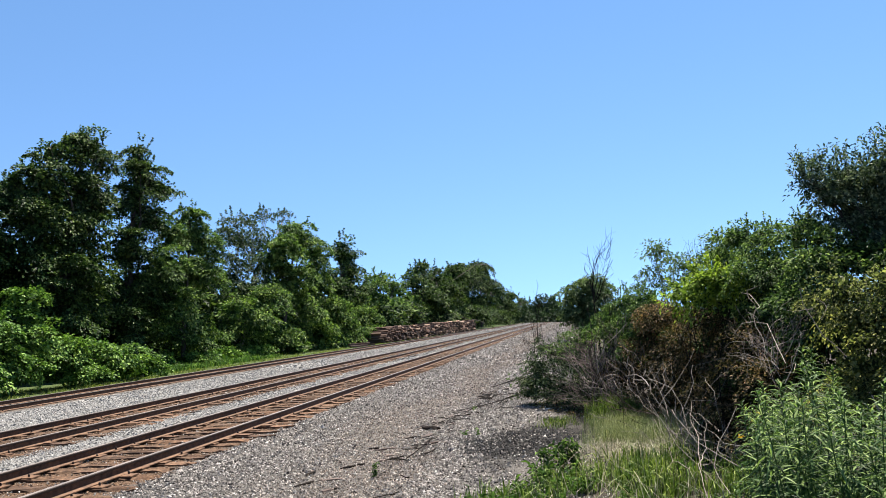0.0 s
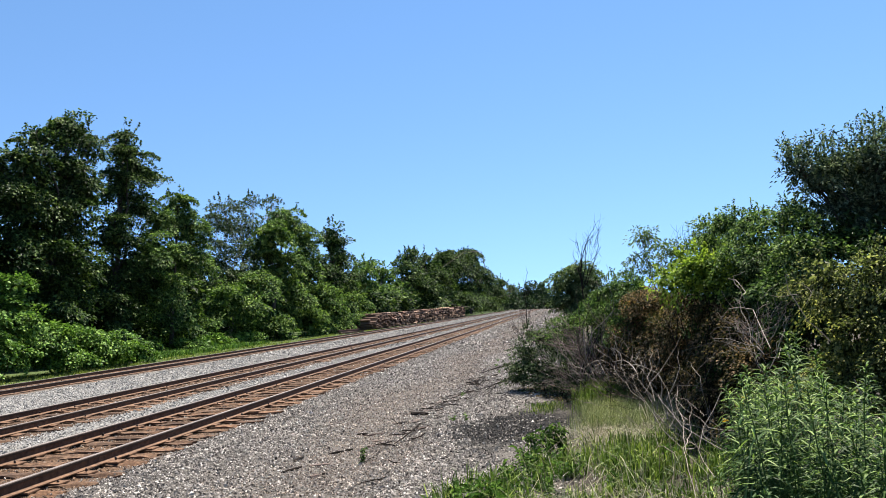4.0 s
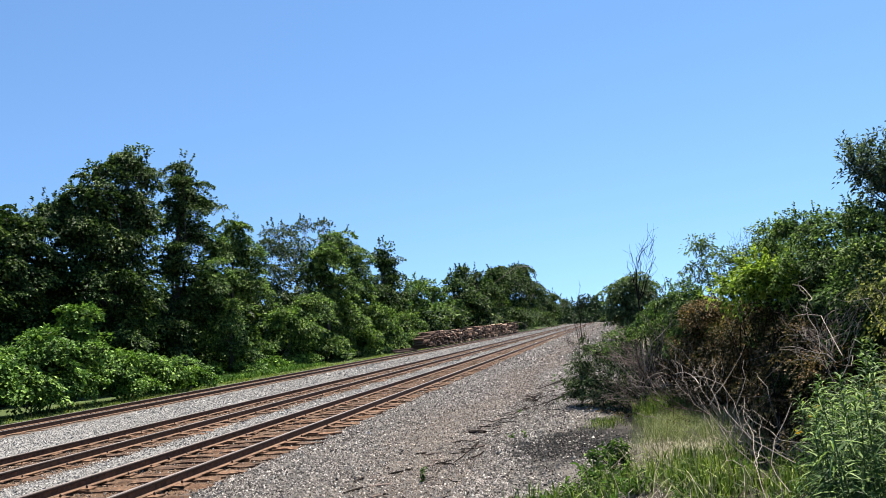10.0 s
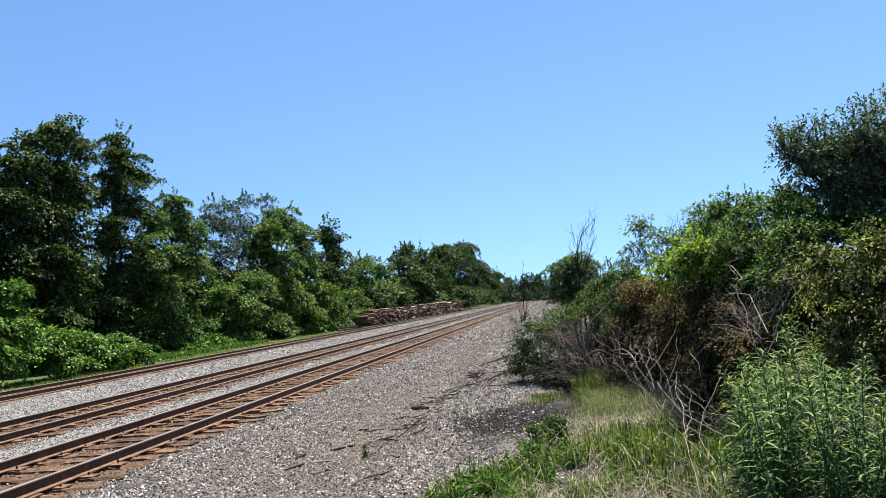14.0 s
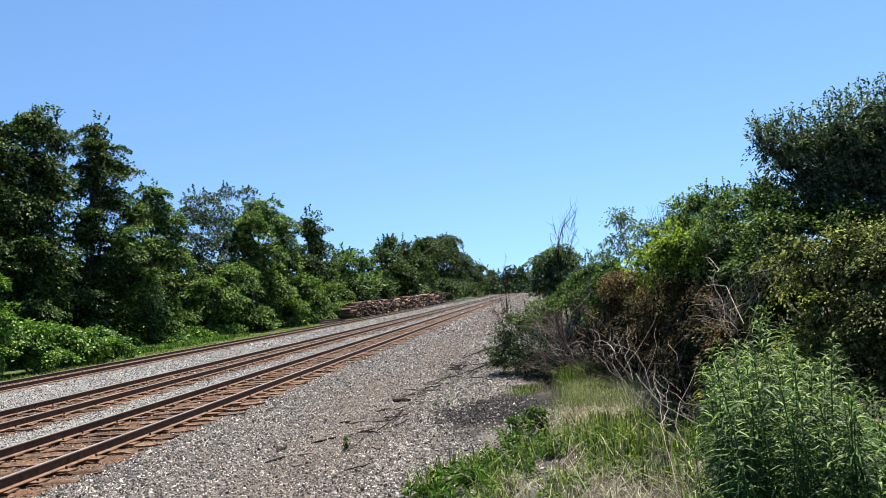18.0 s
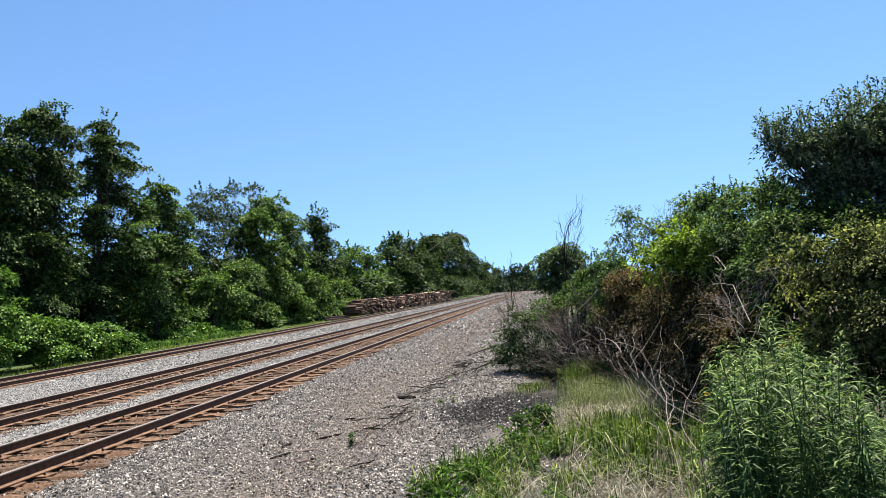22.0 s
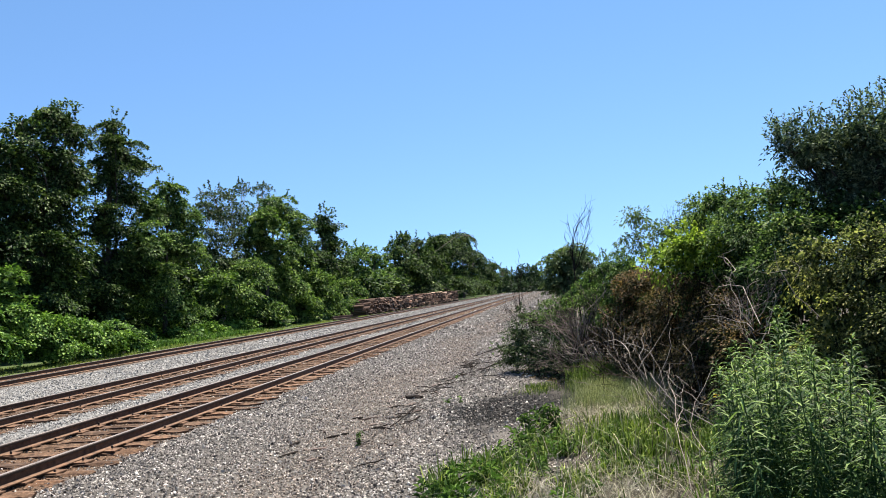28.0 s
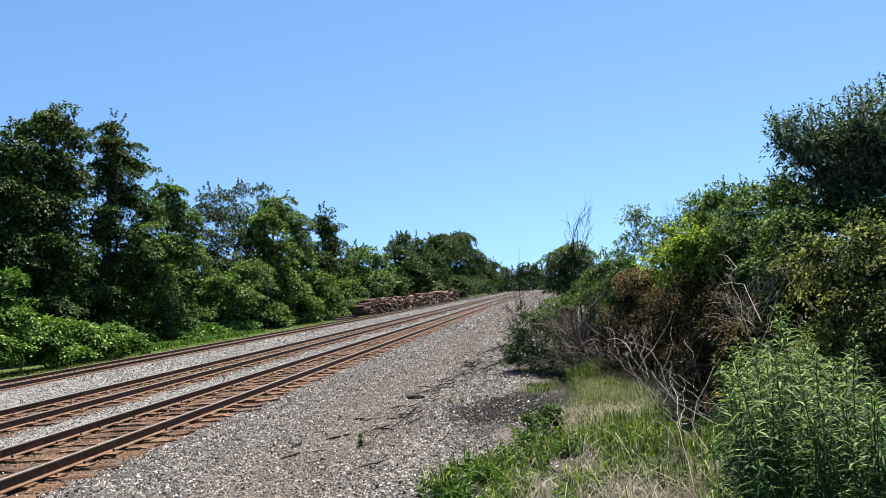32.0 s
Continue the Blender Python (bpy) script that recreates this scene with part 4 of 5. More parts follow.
woody("tree", RIGHT_TREE, 0.047, LEAF_BLUISH, "dark bluish-green small-leaved tree with upright shoots", "tree", 1.15, 0.34, 0.09, base=(4.2, 8.8), shoots=40, rise_to=0.36, fill=0.3, spray=0.17, core=1.4)
for lobes, leaf, mat, label, density, slim in (
        (RIGHT_A, 0.038, LEAF_HEDGE, "dense dark green shrub with feathery top", 0.85, 0.45),
        (RIGHT_B, 0.055, LEAF_YELLOW, "yellow-green shrub among darker bushes", 0.8, 0.5),
        (RIGHT_C, 0.037, LEAF_BROWN, "withering reddish-brown shrub with small leaves", 0.7, 0.5),
        (RIGHT_D, 0.044, LEAF_MID, "mid-green shrub above the gravel", 0.8, 0.5),
        (RIGHT_E, 0.05, LEAF_GREY, "low grey-green shrub with dead twigs", 0.45, 0.4),
        (RIGHT_G, 0.055, LEAF_OAK, "dark shrubs behind the withering ones", 0.7, 0.5),
        (RIGHT_F, 0.027, LEAF_OLIVE, "olive shrub with brownish leaf tips", 0.62, 0.5)):
    woody("shrub", lobes, leaf, mat, label, "shrub", density, slim, 0.03, group="shrubs on the verge", stems=True, bark=TWIG_DARK, shoots=8, rise_to=leaf * 4.5, core=1.7, spray=max(0.24, leaf * 4.6))
woody("tree", SUMAC, 0.085, LEAF_PALE, "sparse thin tree with airy foliage", "tree", 0.75, 0.3, 0.03, base=(2.6, 17.6), spray=0.24, core=0)


def blades(points, height, width, lean=0.35):
    """Bent grass blades, three triangles each."""
    n = len(points)
    a = RNG.uniform(0, 2 * math.pi, n)
    side = np.stack([np.cos(a), np.sin(a), np.zeros(n)], 1)
    b = a + RNG.normal(size=n) * 0.8 + math.pi / 2
    out = np.stack([np.cos(b), np.sin(b), np.zeros(n)], 1)
    h = (height * RNG.uniform(0.5, 1.25, n))[:, None]
    k = np.abs(RNG.normal(size=n) * lean)[:, None]
    w = (width * RNG.uniform(0.7, 1.3, n))[:, None] * 0.5
    up = np.array([0, 0, 1.0])
    mid = points + up * h * 0.6 + out * h * k * 0.35
    tip = points + up * h * np.maximum(1 - k * 0.5, 0.15) + out * h * k
    v = np.stack([points - side * w, points + side * w, mid - side * w * 0.8, mid + side * w * 0.8, tip], 1).reshape(-1, 3)
    i = np.arange(n)[:, None] * 5
    f = np.concatenate([i + [0, 1, 3], i + [0, 3, 2], i + [2, 3, 4]], 0)
    return v, f


def on_ground(x, y, sink=0.01):
    return np.stack([x, y, ground_z(x, y) - sink], 1)


def tufted(n, tufts, x, y, spread):
    """Points gathered into tufts within x and y ranges."""
    tx, ty = RNG.uniform(*x, tufts), RNG.uniform(*y, tufts)
    k = RNG.integers(0, tufts, n)
    return tx[k] + RNG.normal(size=n) * spread, ty[k] + RNG.normal(size=n) * spread


def grass(name, label, pts, height, width, lean, mat):
    v, f = blades(pts, height, width, lean)
    return tagged(hang(name, raw_mesh(name, v, f, mat)), label, "grass", kind="stuff")


def within(x, y, edge):
    """Keeps the points to the verge side of a wandering edge."""
    return x > edge(y) + 0.25 * np.sin(y * 2.3) + RNG.normal(size=len(x)) * 0.1


def verge_edge(y):
    return np.interp(y, [2, 5, 7, 8, 9.5, 11, 12.5, 14], [-2.0, -1.5, -1.25, -0.8, 0.0, 0.25, 0.3, 0.5])


x, y = tufted(5200, 120, (-1.6, 2.2), (4.6, 9.6), 0.07)
keep = within(x, y, verge_edge)
grass("green_grass", "tufts of broad-bladed green grass on the verge", on_ground(x[keep], y[keep]), 0.3, 0.014, 0.75, GRASS)
x, y = tufted(900, 14, (0.4, 1.3), (6.6, 9.2), 0.1)
grass("green_grass", "taller lush green grass tufts on the verge", on_ground(x, y), 0.36, 0.015, 0.6, GRASS)
x, y = tufted(260, 50, (-0.3, 1.7), (4.8, 9.0), 0.16)
keep = within(x, y, verge_edge)
grass("dry_grass", "long bleached dead stalks leaning over the grass", on_ground(x[keep], y[keep]), 0.6, 0.0065, 1.3, STRAW)
x, y = tufted(1000, 40, (-0.7, 1.6), (4.6, 7.0), 0.16)
keep = within(x, y, verge_edge)
grass("dry_grass", "bleached dry stalks lying over dark soil", on_ground(x[keep], y[keep]), 0.32, 0.006, 2.4, STRAW)
x, y = tufted(1500, 16, (0.3, 1.2), (9.6, 10.7), 0.16)
keep = within(x, y, verge_edge)
grass("dry_grass", "matted pale dead grass on bare soil", on_ground(x[keep], y[keep]), 0.22, 0.006, 3.0, STRAW)
tx, ty = 1.05 + RNG.normal(size=200) * 0.5, 11.7 + RNG.normal(size=200) * 0.75
k = RNG.integers(0, 200, 15000)
x, y = tx[k] + RNG.normal(size=15000) * 0.13, ty[k] + RNG.normal(size=15000) * 0.13
keep = within(x, y, verge_edge)
grass("meadow_grass", "fine pale meadow grass in a soft clump", on_ground(x[keep], y[keep]), 0.36, 0.004, 0.6, FINE)
x, y = tufted(2500, 14, (0.45, 0.95), (12.6, 13.4), 0.12)
grass("green_grass", "taller bright green grass clump before the shrubs", on_ground(x, y), 0.5, 0.01, 0.4, GRASS)
x, y = tufted(600, 12, (-0.55, -0.1), (13.0, 14.0), 0.12)
grass("green_grass", "small green grass patch on the gravel", on_ground(x, y), 0.1, 0.01, 0.6, GRASS)
x, y = tufted(24000, 900, (-22.2, -18.7), (18, 110), 0.2)
keep = x < -19.0 + 0.35 * np.sin(y * 0.7) + RNG.normal(size=len(x)) * 0.15
grass("verge_grass", "bright green grass strip beside the siding", on_ground(x[keep], y[keep]), 0.13, 0.022, 0.9, VERGE)
x, y = tufted(6000, 200, (-22.4, -20.9), (30, 50), 0.2)
grass("tall_weeds", "taller green weeds before the wood", on_ground(x, y), 0.38, 0.035, 0.6, LEAF_VINE)


# ---- goldenrod on the near verge ----
def long_leaf(p, d, length, width, droop):
    """A narrow folded leaf of three lengths, six triangles."""
    side = unit(np.cross(d, [0, 0, 1.0]) + 1e-6)
    pts = [p + d * length * u + np.array([0, 0, -1.0]) * droop * length * u * u for u in (0, 0.35, 0.7, 1.0)]
    keel = np.array([0, 0, -0.18]) * width
    v = [pts[0], pts[1] + side * width / 2, pts[1] + keel, pts[1] - side * width / 2, pts[2] + side * width * 0.38, pts[2] + keel, pts[2] - side * width * 0.38, pts[3]]
    f = [[0, 1, 2], [0, 2, 3], [1, 4, 5], [1, 5, 2], [2, 5, 6], [2, 6, 3], [4, 7, 5], [5, 7, 6]]
    return np.array(v), np.array(f)


def goldenrod(x, y, top):
    gz = float(ground_z(x, y))
    tall = top - gz
    plant = thing("goldenrod", "tall green goldenrod stalk with narrow leaves", "plant", "goldenrod stand", (x, y, gz))
    lean = RNG.normal(size=2) * 0.06
    v, f = limb((0, 0, -0.05), (lean[0] * tall, lean[1] * tall, tall), 0.0055, 0.002, 0.02, 5, 8)
    hang("stem", raw_mesh("stem", v, f, LEAF_ROD), plant)
    pieces = []
    count = int(tall * 105)
    turn = RNG.uniform(0, 6.28)
    for i in range(count):
        u = 0.1 + 0.9 * (i / count) ** 0.7
        a = turn + i * 2.4
        rise = 0.4 + 0.9 * max(0.0, u - 0.85) / 0.15 + RNG.normal() * 0.25
        d = unit(np.array([math.cos(a), math.sin(a), rise]))
        length = (0.13 if u < 0.85 else 0.13 - 0.5 * (u - 0.85)) * RNG.uniform(0.75, 1.2) * (0.7 if u < 0.3 else 1)
        pieces.append(long_leaf(np.array([lean[0] * tall * u, lean[1] * tall * u, tall * u]), d, length, 0.0095 * RNG.uniform(0.8, 1.2), RNG.uniform(0.25, 0.85)))
    v, f = joined(pieces)
    hang("leaves", raw_mesh("leaves", v, f, LEAF_ROD), plant)
    return plant


rod_b = [0.2, 0.23, 0.246, 0.274, 0.317, 0.341, 0.373, 0.405, 0.444, 0.53]
rod_drop = [0.15, 0.1, 0.092, 0.065, 0.05, 0.07, 0.125, 0.138, 0.16, 0.2]
for k in range(150):
    b = RNG.uniform(0.215, 0.5)
    y = RNG.uniform(2.9, 4.9)
    top = 1.76 - (float(np.interp(b, rod_b, rod_drop)) + abs(RNG.normal()) * 0.06) * y
    if top > 0.45:
        goldenrod(b * y, y, top)
for k in range(120):
    b = RNG.uniform(0.225, 0.52)
    y = RNG.uniform(3.7, 5.6)
    top = 1.76 - (float(np.interp(b, rod_b, rod_drop)) + RNG.uniform(0.06, 0.22)) * y
    if top > 0.35:
        goldenrod(b * y, y, top)
for b, y, drop in ((0.28, 3.9, 0.055), (0.317, 3.6, 0.028), (0.31, 4.1, 0.035), (0.33, 3.8, 0.05), (0.38, 3.7, 0.115), (0.43, 3.5, 0.135)):
    goldenrod(b * y, y, 1.76 - drop * y)


for k in range(30):
    b, y = RNG.uniform(0.45, 0.62), RNG.uniform(2.2, 2.7)
    goldenrod(b * y, y, 1.76 - RNG.uniform(0.25, 0.38) * y)
for k in range(44):
    b, y = RNG.uniform(0.37, 0.56), RNG.uniform(2.6, 3.4)
    goldenrod(b * y, y, 1.76 - RNG.uniform(0.19, 0.36) * y)


# ---- dead branches ----
def twiggy(a, d, length, radius, depth, out, spread=0.55, flat=1.0, bend=0.2):
    """A forking dead branch gathered into out."""
    d = unit(d)
    b = a + d * length
    out.append(limb(a, b, radius, radius * 0.55, bend, 4, 5))
    if depth:
        for _ in range(RNG.integers(2, 4)):
            u = RNG.uniform(0.35, 1.0)
            w = unit(d + RNG.normal(size=3) * [spread, spread, spread * flat])
            twiggy(a + (b - a) * u, w, length * RNG.uniform(0.35, 0.65), radius * 0.6, depth - 1, out, spread, flat, bend)


def dead_branch(at, to, radius, label, mat=TWIG, depth=2, name="dead_branch", spread=0.38, flat=1.0):
    at, to = np.array(at, float), np.array(to, float)
    out = []
    twiggy(np.zeros(3), to - at, float(np.linalg.norm(to - at)), radius, depth, out, spread, flat, 0.2 if flat > 0.2 else 0.05)
    ob = hang(name, raw_mesh(name, *out[0], mat, False))
    ob.location = at
    for v, f in out[1:]:
        hang("twig", raw_mesh("twig", v, f, mat, False), ob)
    return tagged(ob, label, "branch", "dead branches")


for a, b, r, m, dpt, lab in BRANCHES:
    if m == 2:
        a, b = [(q[0], q[1], float(ground_z(q[0], q[1])) + 0.06) for q in (a, b)]
    dead_branch(a, b, r * (0.95 if m == 2 else 0.5), lab, (TWIG, TWIG_DARK, TWIG_DARK)[m], dpt, flat=(1, 1, 0.1)[m], spread=(0.38, 0.38, 0.3)[m])

# bare saplings: the foot of the crown, the tips of the stems, thickness, words
SAPLINGS = (
    ((0.54, 15.2, 2.1), ((0.75, 15.2, 3.18), (0.87, 15.4, 3.38), (1.05, 15.5, 3.47), (0.5, 15.0, 3.09), (1.0, 15.3, 3.0), (0.68, 15.5, 3.07), (0.9, 14.9, 3.19), (0.4, 15.2, 2.83),), 0.016, "bushy bare dead sapling rising above the shrubs"),
    ((2.74, 16.6, 2.31), ((2.77, 16.6, 3.31), (2.94, 16.8, 3.45), (3.04, 16.6, 3.47), (3.05, 16.4, 3.27), (2.67, 16.7, 3.18), (2.99, 16.8, 3.21), (3.17, 16.7, 3.12),), 0.012, "thin bare twigs of a dying sapling"),
    ((1.46, 15.6, 2.15), ((1.41, 15.6, 2.66), (1.6, 15.7, 2.75), (1.67, 15.7, 2.57),), 0.008, "thin bare twigs of a dying sapling"),
    ((-0.95, 19.5, 0.81), ((-1.02, 19.5, 2.02), (-0.76, 19.7, 1.69), (-1.22, 19.7, 1.33), (-0.68, 19.3, 1.3), (-0.94, 19.8, 1.78), (-1.28, 19.5, 1.58),), 0.014, "thin reddish bare sapling at the gravel edge"),
    ((-2.54, 60.0, 1.64), ((-2.22, 60.0, 4.61), (-2.62, 60.0, 3.4), (-2.18, 60.5, 3.18),), 0.04, "tall thin dead pole of a far sapling"),
)
for foot, tips, thick, words in SAPLINGS:
    gz = float(ground_z(foot[0], foot[1]))
    root = thing("dead_sapling", words, "sapling", "bare saplings", (foot[0], foot[1], gz))
    o = np.array([foot[0], foot[1], gz])
    v, f = limb(o - [0, 0, 0.05], foot, thick, thick * 0.8, 0.03, 5, 4)
    hang("trunk", raw_mesh("trunk", v - o, f, TWIG_DARK, False), root)
    for tip in tips:
        tip = np.array(tip)
        way, size = tip - np.array(foot), np.linalg.norm(tip - np.array(foot))
        v, f = limb(foot, tip, thick * 0.6, thick * 0.2, 0.16, 4, 6)
        stem = hang("stem", raw_mesh("stem", v - o, f, TWIG_DARK, False), root)
        for u in RNG.uniform(0.35, 1.0, 9):
            q = np.array(foot) + way * u
            v, f = limb(q, q + unit(way + RNG.normal(size=3) * size * 0.45) * size * RNG.uniform(0.12, 0.3), thick * 0.25, thick * 0.1, 0.15, 3, 3)
            hang("twig", raw_mesh("twig", v - o, f, TWIG_DARK, False), stem)

# heap of cut brush sweeping out of the shrubs over the gravel
for k in range(56):
    u, w = RNG.random(), RNG.random()
    a = np.array([1.40, 13.00, 0.77]) * (1 - u) + np.array([0.29, 13.60, 0.39]) * u + RNG.normal(size=3) * [0.12, 0.25, 0.1]
    a[2] = max(a[2], float(ground_z(a[0], a[1])) + 0.02)
    b = np.array([1.05, 13.60, 1.75]) * (1 - w) + np.array([-0.34, 14.60, 1.25]) * w + RNG.normal(size=3) * [0.15, 0.3, 0.12]
    b = a + (b - a) * RNG.uniform(0.45, 1.0)
    dead_branch(a, b, RNG.uniform(0.004, 0.009), "grey-brown dead brush heaped beside the shrub", (TWIG_BROWN, TWIG, TWIG_BROWN, TWIG_DARK)[k % 4], 1 + (k % 3 == 0))

for k in range(15):
    u = RNG.random()
    a = np.array([1.93, 7.20, 1.10]) * (1 - u) + np.array([1.81, 7.40, 1.49]) * u + RNG.normal(size=3) * 0.05
    u = RNG.random()
    b = np.array([1.66, 7.80, 1.73]) * (1 - u) + np.array([2.27, 7.40, 1.73]) * u + RNG.normal(size=3) * [0.05, 0.25, 0.08]
    dead_branch(a, a + (b - a) * RNG.uniform(0.4, 1.0), RNG.uniform(0.0025, 0.005), "fine grey dead twigs before the dark shrubs", (TWIG, TWIG_BROWN)[k % 2], 2, spread=0.3)

# thin dead twigs sweeping out of the shrubs
for k in range(46):
    u = RNG.uniform(0, 1)
    a = np.array([0.05 + 1.4 * u + RNG.normal() * 0.12, 13.9 - 2.6 * u + RNG.normal() * 0.25, 0.05 + RNG.uniform(0, 0.4)])
    b = a + np.array([RNG.uniform(-1.0, -0.1), RNG.uniform(-0.5, 0.1), RNG.uniform(0.05, 0.75)]) * RNG.uniform(0.6, 1.1)
    dead_branch(a, b, RNG.uniform(0.004, 0.008), "thin grey-brown dead twigs sweeping out of the shrub", (TWIG, TWIG_BROWN, TWIG_BROWN, TWIG_DARK)[k % 4], 1 + (k % 3 == 0))
for k in range(30):
    u = RNG.uniform(0, 1)
    a = np.array([1.25 + 0.9 * u + RNG.normal() * 0.12, 9.9 - 2.0 * u + RNG.normal() * 0.3, 0.0])
    b = a + np.array([RNG.uniform(-0.5, 0.35), RNG.uniform(-0.3, 0.3), RNG.uniform(0.2, 0.62)])
    dead_branch(a, b, RNG.uniform(0.005, 0.009), "thin pale dead stalks standing before the shrubs", TWIG, 1)

# ---- litter and scraps ----


def scrap(name, at, size, mat, label, category, turn=0.0, seed=0):
    """A broken, uneven lump or slab."""
    bm = bmesh.new()
    bmesh.ops.create_icosphere(bm, subdivisions=2, radius=0.5)
    rnd = random.Random(seed)
    for q in bm.verts:
        q.co = Vector([max(-0.4, min(0.4, c)) * rnd.uniform(0.8, 1.25) for c in q.co])
        q.co.x, q.co.y, q.co.z = q.co.x * size[0], q.co.y * size[1], q.co.z * size[2]
    ob = part(name, bm, mat)
    ob.location, ob.rotation_euler = (at[0], at[1], float(ground_z(at[0], at[1])) + size[2] * 0.3), (0, 0, turn)
    return tagged(ob, label, category)


scrap("concrete_slab", (-23.66, 47.41, 0.0), (0.9, 0.4, 0.12), PALE, "pale broken concrete slab beside the siding", "slab", 0.3, 1)
scrap("tie_piece", (-20.80, 32.36, 0.0), (0.25, 1.0, 0.16), OLD_TIE, "dark broken piece of wooden tie", "wood scrap", 0.6, 2)
scrap("paper_scrap", (-0.57, 15.34, -0.08), (0.24, 0.12, 0.05), PALE, "crumpled white paper scrap on the gravel", "litter", 0.4, 3)
scrap("bark_piece", (-2.82, 14.12, -0.2), (0.5, 0.16, 0.09), TWIG_DARK, "dark rotten wood piece in the ditch", "wood scrap", -0.5, 4)
scrap("leaf_litter", (-0.17, 16.02, -0.05), (0.5, 0.25, 0.09), RUST, "small heap of rust-brown dead leaves", "leaf litter", 0.2, 6)
for k in range(26):
    y = RNG.uniform(9, 19)
    x = -3.1 + (y - 12) * 0.14 + RNG.normal() * 0.28
    scrap("wood_chip", (x, y), (RNG.uniform(0.12, 0.45), RNG.uniform(0.03, 0.07), 0.04), (TWIG_DARK, TWIG_BROWN)[k % 2], "dark weathered wood chip in the ditch", "wood scrap", RNG.uniform(-0.9, 0.3) + 1.3, 10 + k)


def herb(x, y, tall, spread, count, mat, label, leaf=0.1, slim=0.3):
    """A small leafy plant: a few stems and many leaves."""
    gz = float(ground_z(x, y))
    plant = thing("weed", label, "plant", "", (x, y, gz))
    pts, out = [], []
    for k in range(count):
        d = unit(np.array([RNG.normal() * spread, RNG.normal() * spread, 1.0]))
        h = tall * RNG.uniform(0.6, 1.0)
        v, f = limb((0, 0, -0.02), d * h, 0.003, 0.001, 0.05, 4, 3)
        hang("stem", raw_mesh("stem", v, f, mat), plant)
        n = int(h / 0.012)
        u = RNG.uniform(0.1, 1, n)[:, None]
        pts.append(d * h * u)
        out.append(unit(RNG.normal(size=(n, 3)) + np.array([0, 0, 0.5])))
    v, f = leaves(np.concatenate(pts), np.concatenate(out), leaf, slim, 0.2)
    hang("leaves", raw_mesh("leaves", v, f, mat), plant)


herb(-2.81, 9.8, 0.24, 0.2, 4, LEAF_ROD, "small green weed growing from the gravel", 0.06)
for x, y in [(-0.2, 9.29), (-0.37, 9.08), (-0.05, 9.31)]:
    herb(x, y, 0.42, 0.25, 5, LEAF_MID, "dark green leafy weed at the gravel edge", 0.09)
for k in range(64):
    y = RNG.uniform(4.9, 8.8)
    x = float(verge_edge(y)) - 0.1 + abs(RNG.normal()) * 0.7
    herb(x, y, RNG.uniform(0.14, 0.34), 0.5, 4, (LEAF_VINE, LEAF_ROD)[k % 2], "low narrow-leaved green weeds among the grass", 0.085, 0.2)
for k in range(14):
    y = RNG.uniform(12, 34)
    herb(RNG.uniform(-2.6, -1.0) + (y - 12) * 0.02, y, RNG.uniform(0.06, 0.16), 0.6, 3, LEAF_VINE, "tiny green weed in the gravel", 0.05, 0.35)

# yellow and orange flower heads at the edge of the goldenrod
FLOWER = leafy("yellow_petal", (0.3, 0.14, 0.01), (0.5, 0.3, 0.015), (0.6, 0.42, 0.03), 0.2)
for k in range(3):
    x, y = 1.2 + RNG.normal() * 0.08, 5.60 + RNG.normal() * 0.12
    gz = float(ground_z(x, y))
    tall = 1.07 - gz + RNG.normal() * 0.06
    plant = thing("flower", "wild flower with yellow and orange heads beside the goldenrod", "flower", "wild flowers", (x, y, gz))
    v, f = limb((0, 0, -0.03), (RNG.normal() * 0.03, RNG.normal() * 0.03, tall), 0.003, 0.0015, 0.05, 5, 5)
    hang("stem", raw_mesh("stem", v, f, LEAF_ROD), plant)
    n = 26
    v, f = leaves(RNG.uniform(0.15, 0.9, n)[:, None] * [0, 0, tall], unit(RNG.normal(size=(n, 3)) + [0, 0, 0.4]), 0.07, 0.25, 0.2)
    hang("leaves", raw_mesh("leaves", v, f, LEAF_ROD), plant)
    for c in range(3):
        at = np.array([RNG.normal() * 0.025, RNG.normal() * 0.025, tall + RNG.uniform(-0.05, 0.01)])
        ang = np.arange(12) * 2.4
        v, f = leaves(np.repeat(at[None], 12, 0), np.stack([np.cos(ang), np.sin(ang), np.linspace(0.1, 1.2, 12)], 1), 0.016, 0.5)
        hang("flower_head", raw_mesh("flower_head", v, f, FLOWER), plant, "yellow-orange flower head")

# ---- ballast stones ----
OCTA = np.array([[1, 0, 0], [-1, 0, 0], [0, 1, 0], [0, -1, 0], [0, 0, 1], [0, 0, -1]], float)
OCTA_F = np.array([[0, 2, 4], [2, 1, 4], [1, 3, 4], [3, 0, 4], [2, 0, 5], [1, 2, 5], [3, 1, 5], [0, 3, 5]])


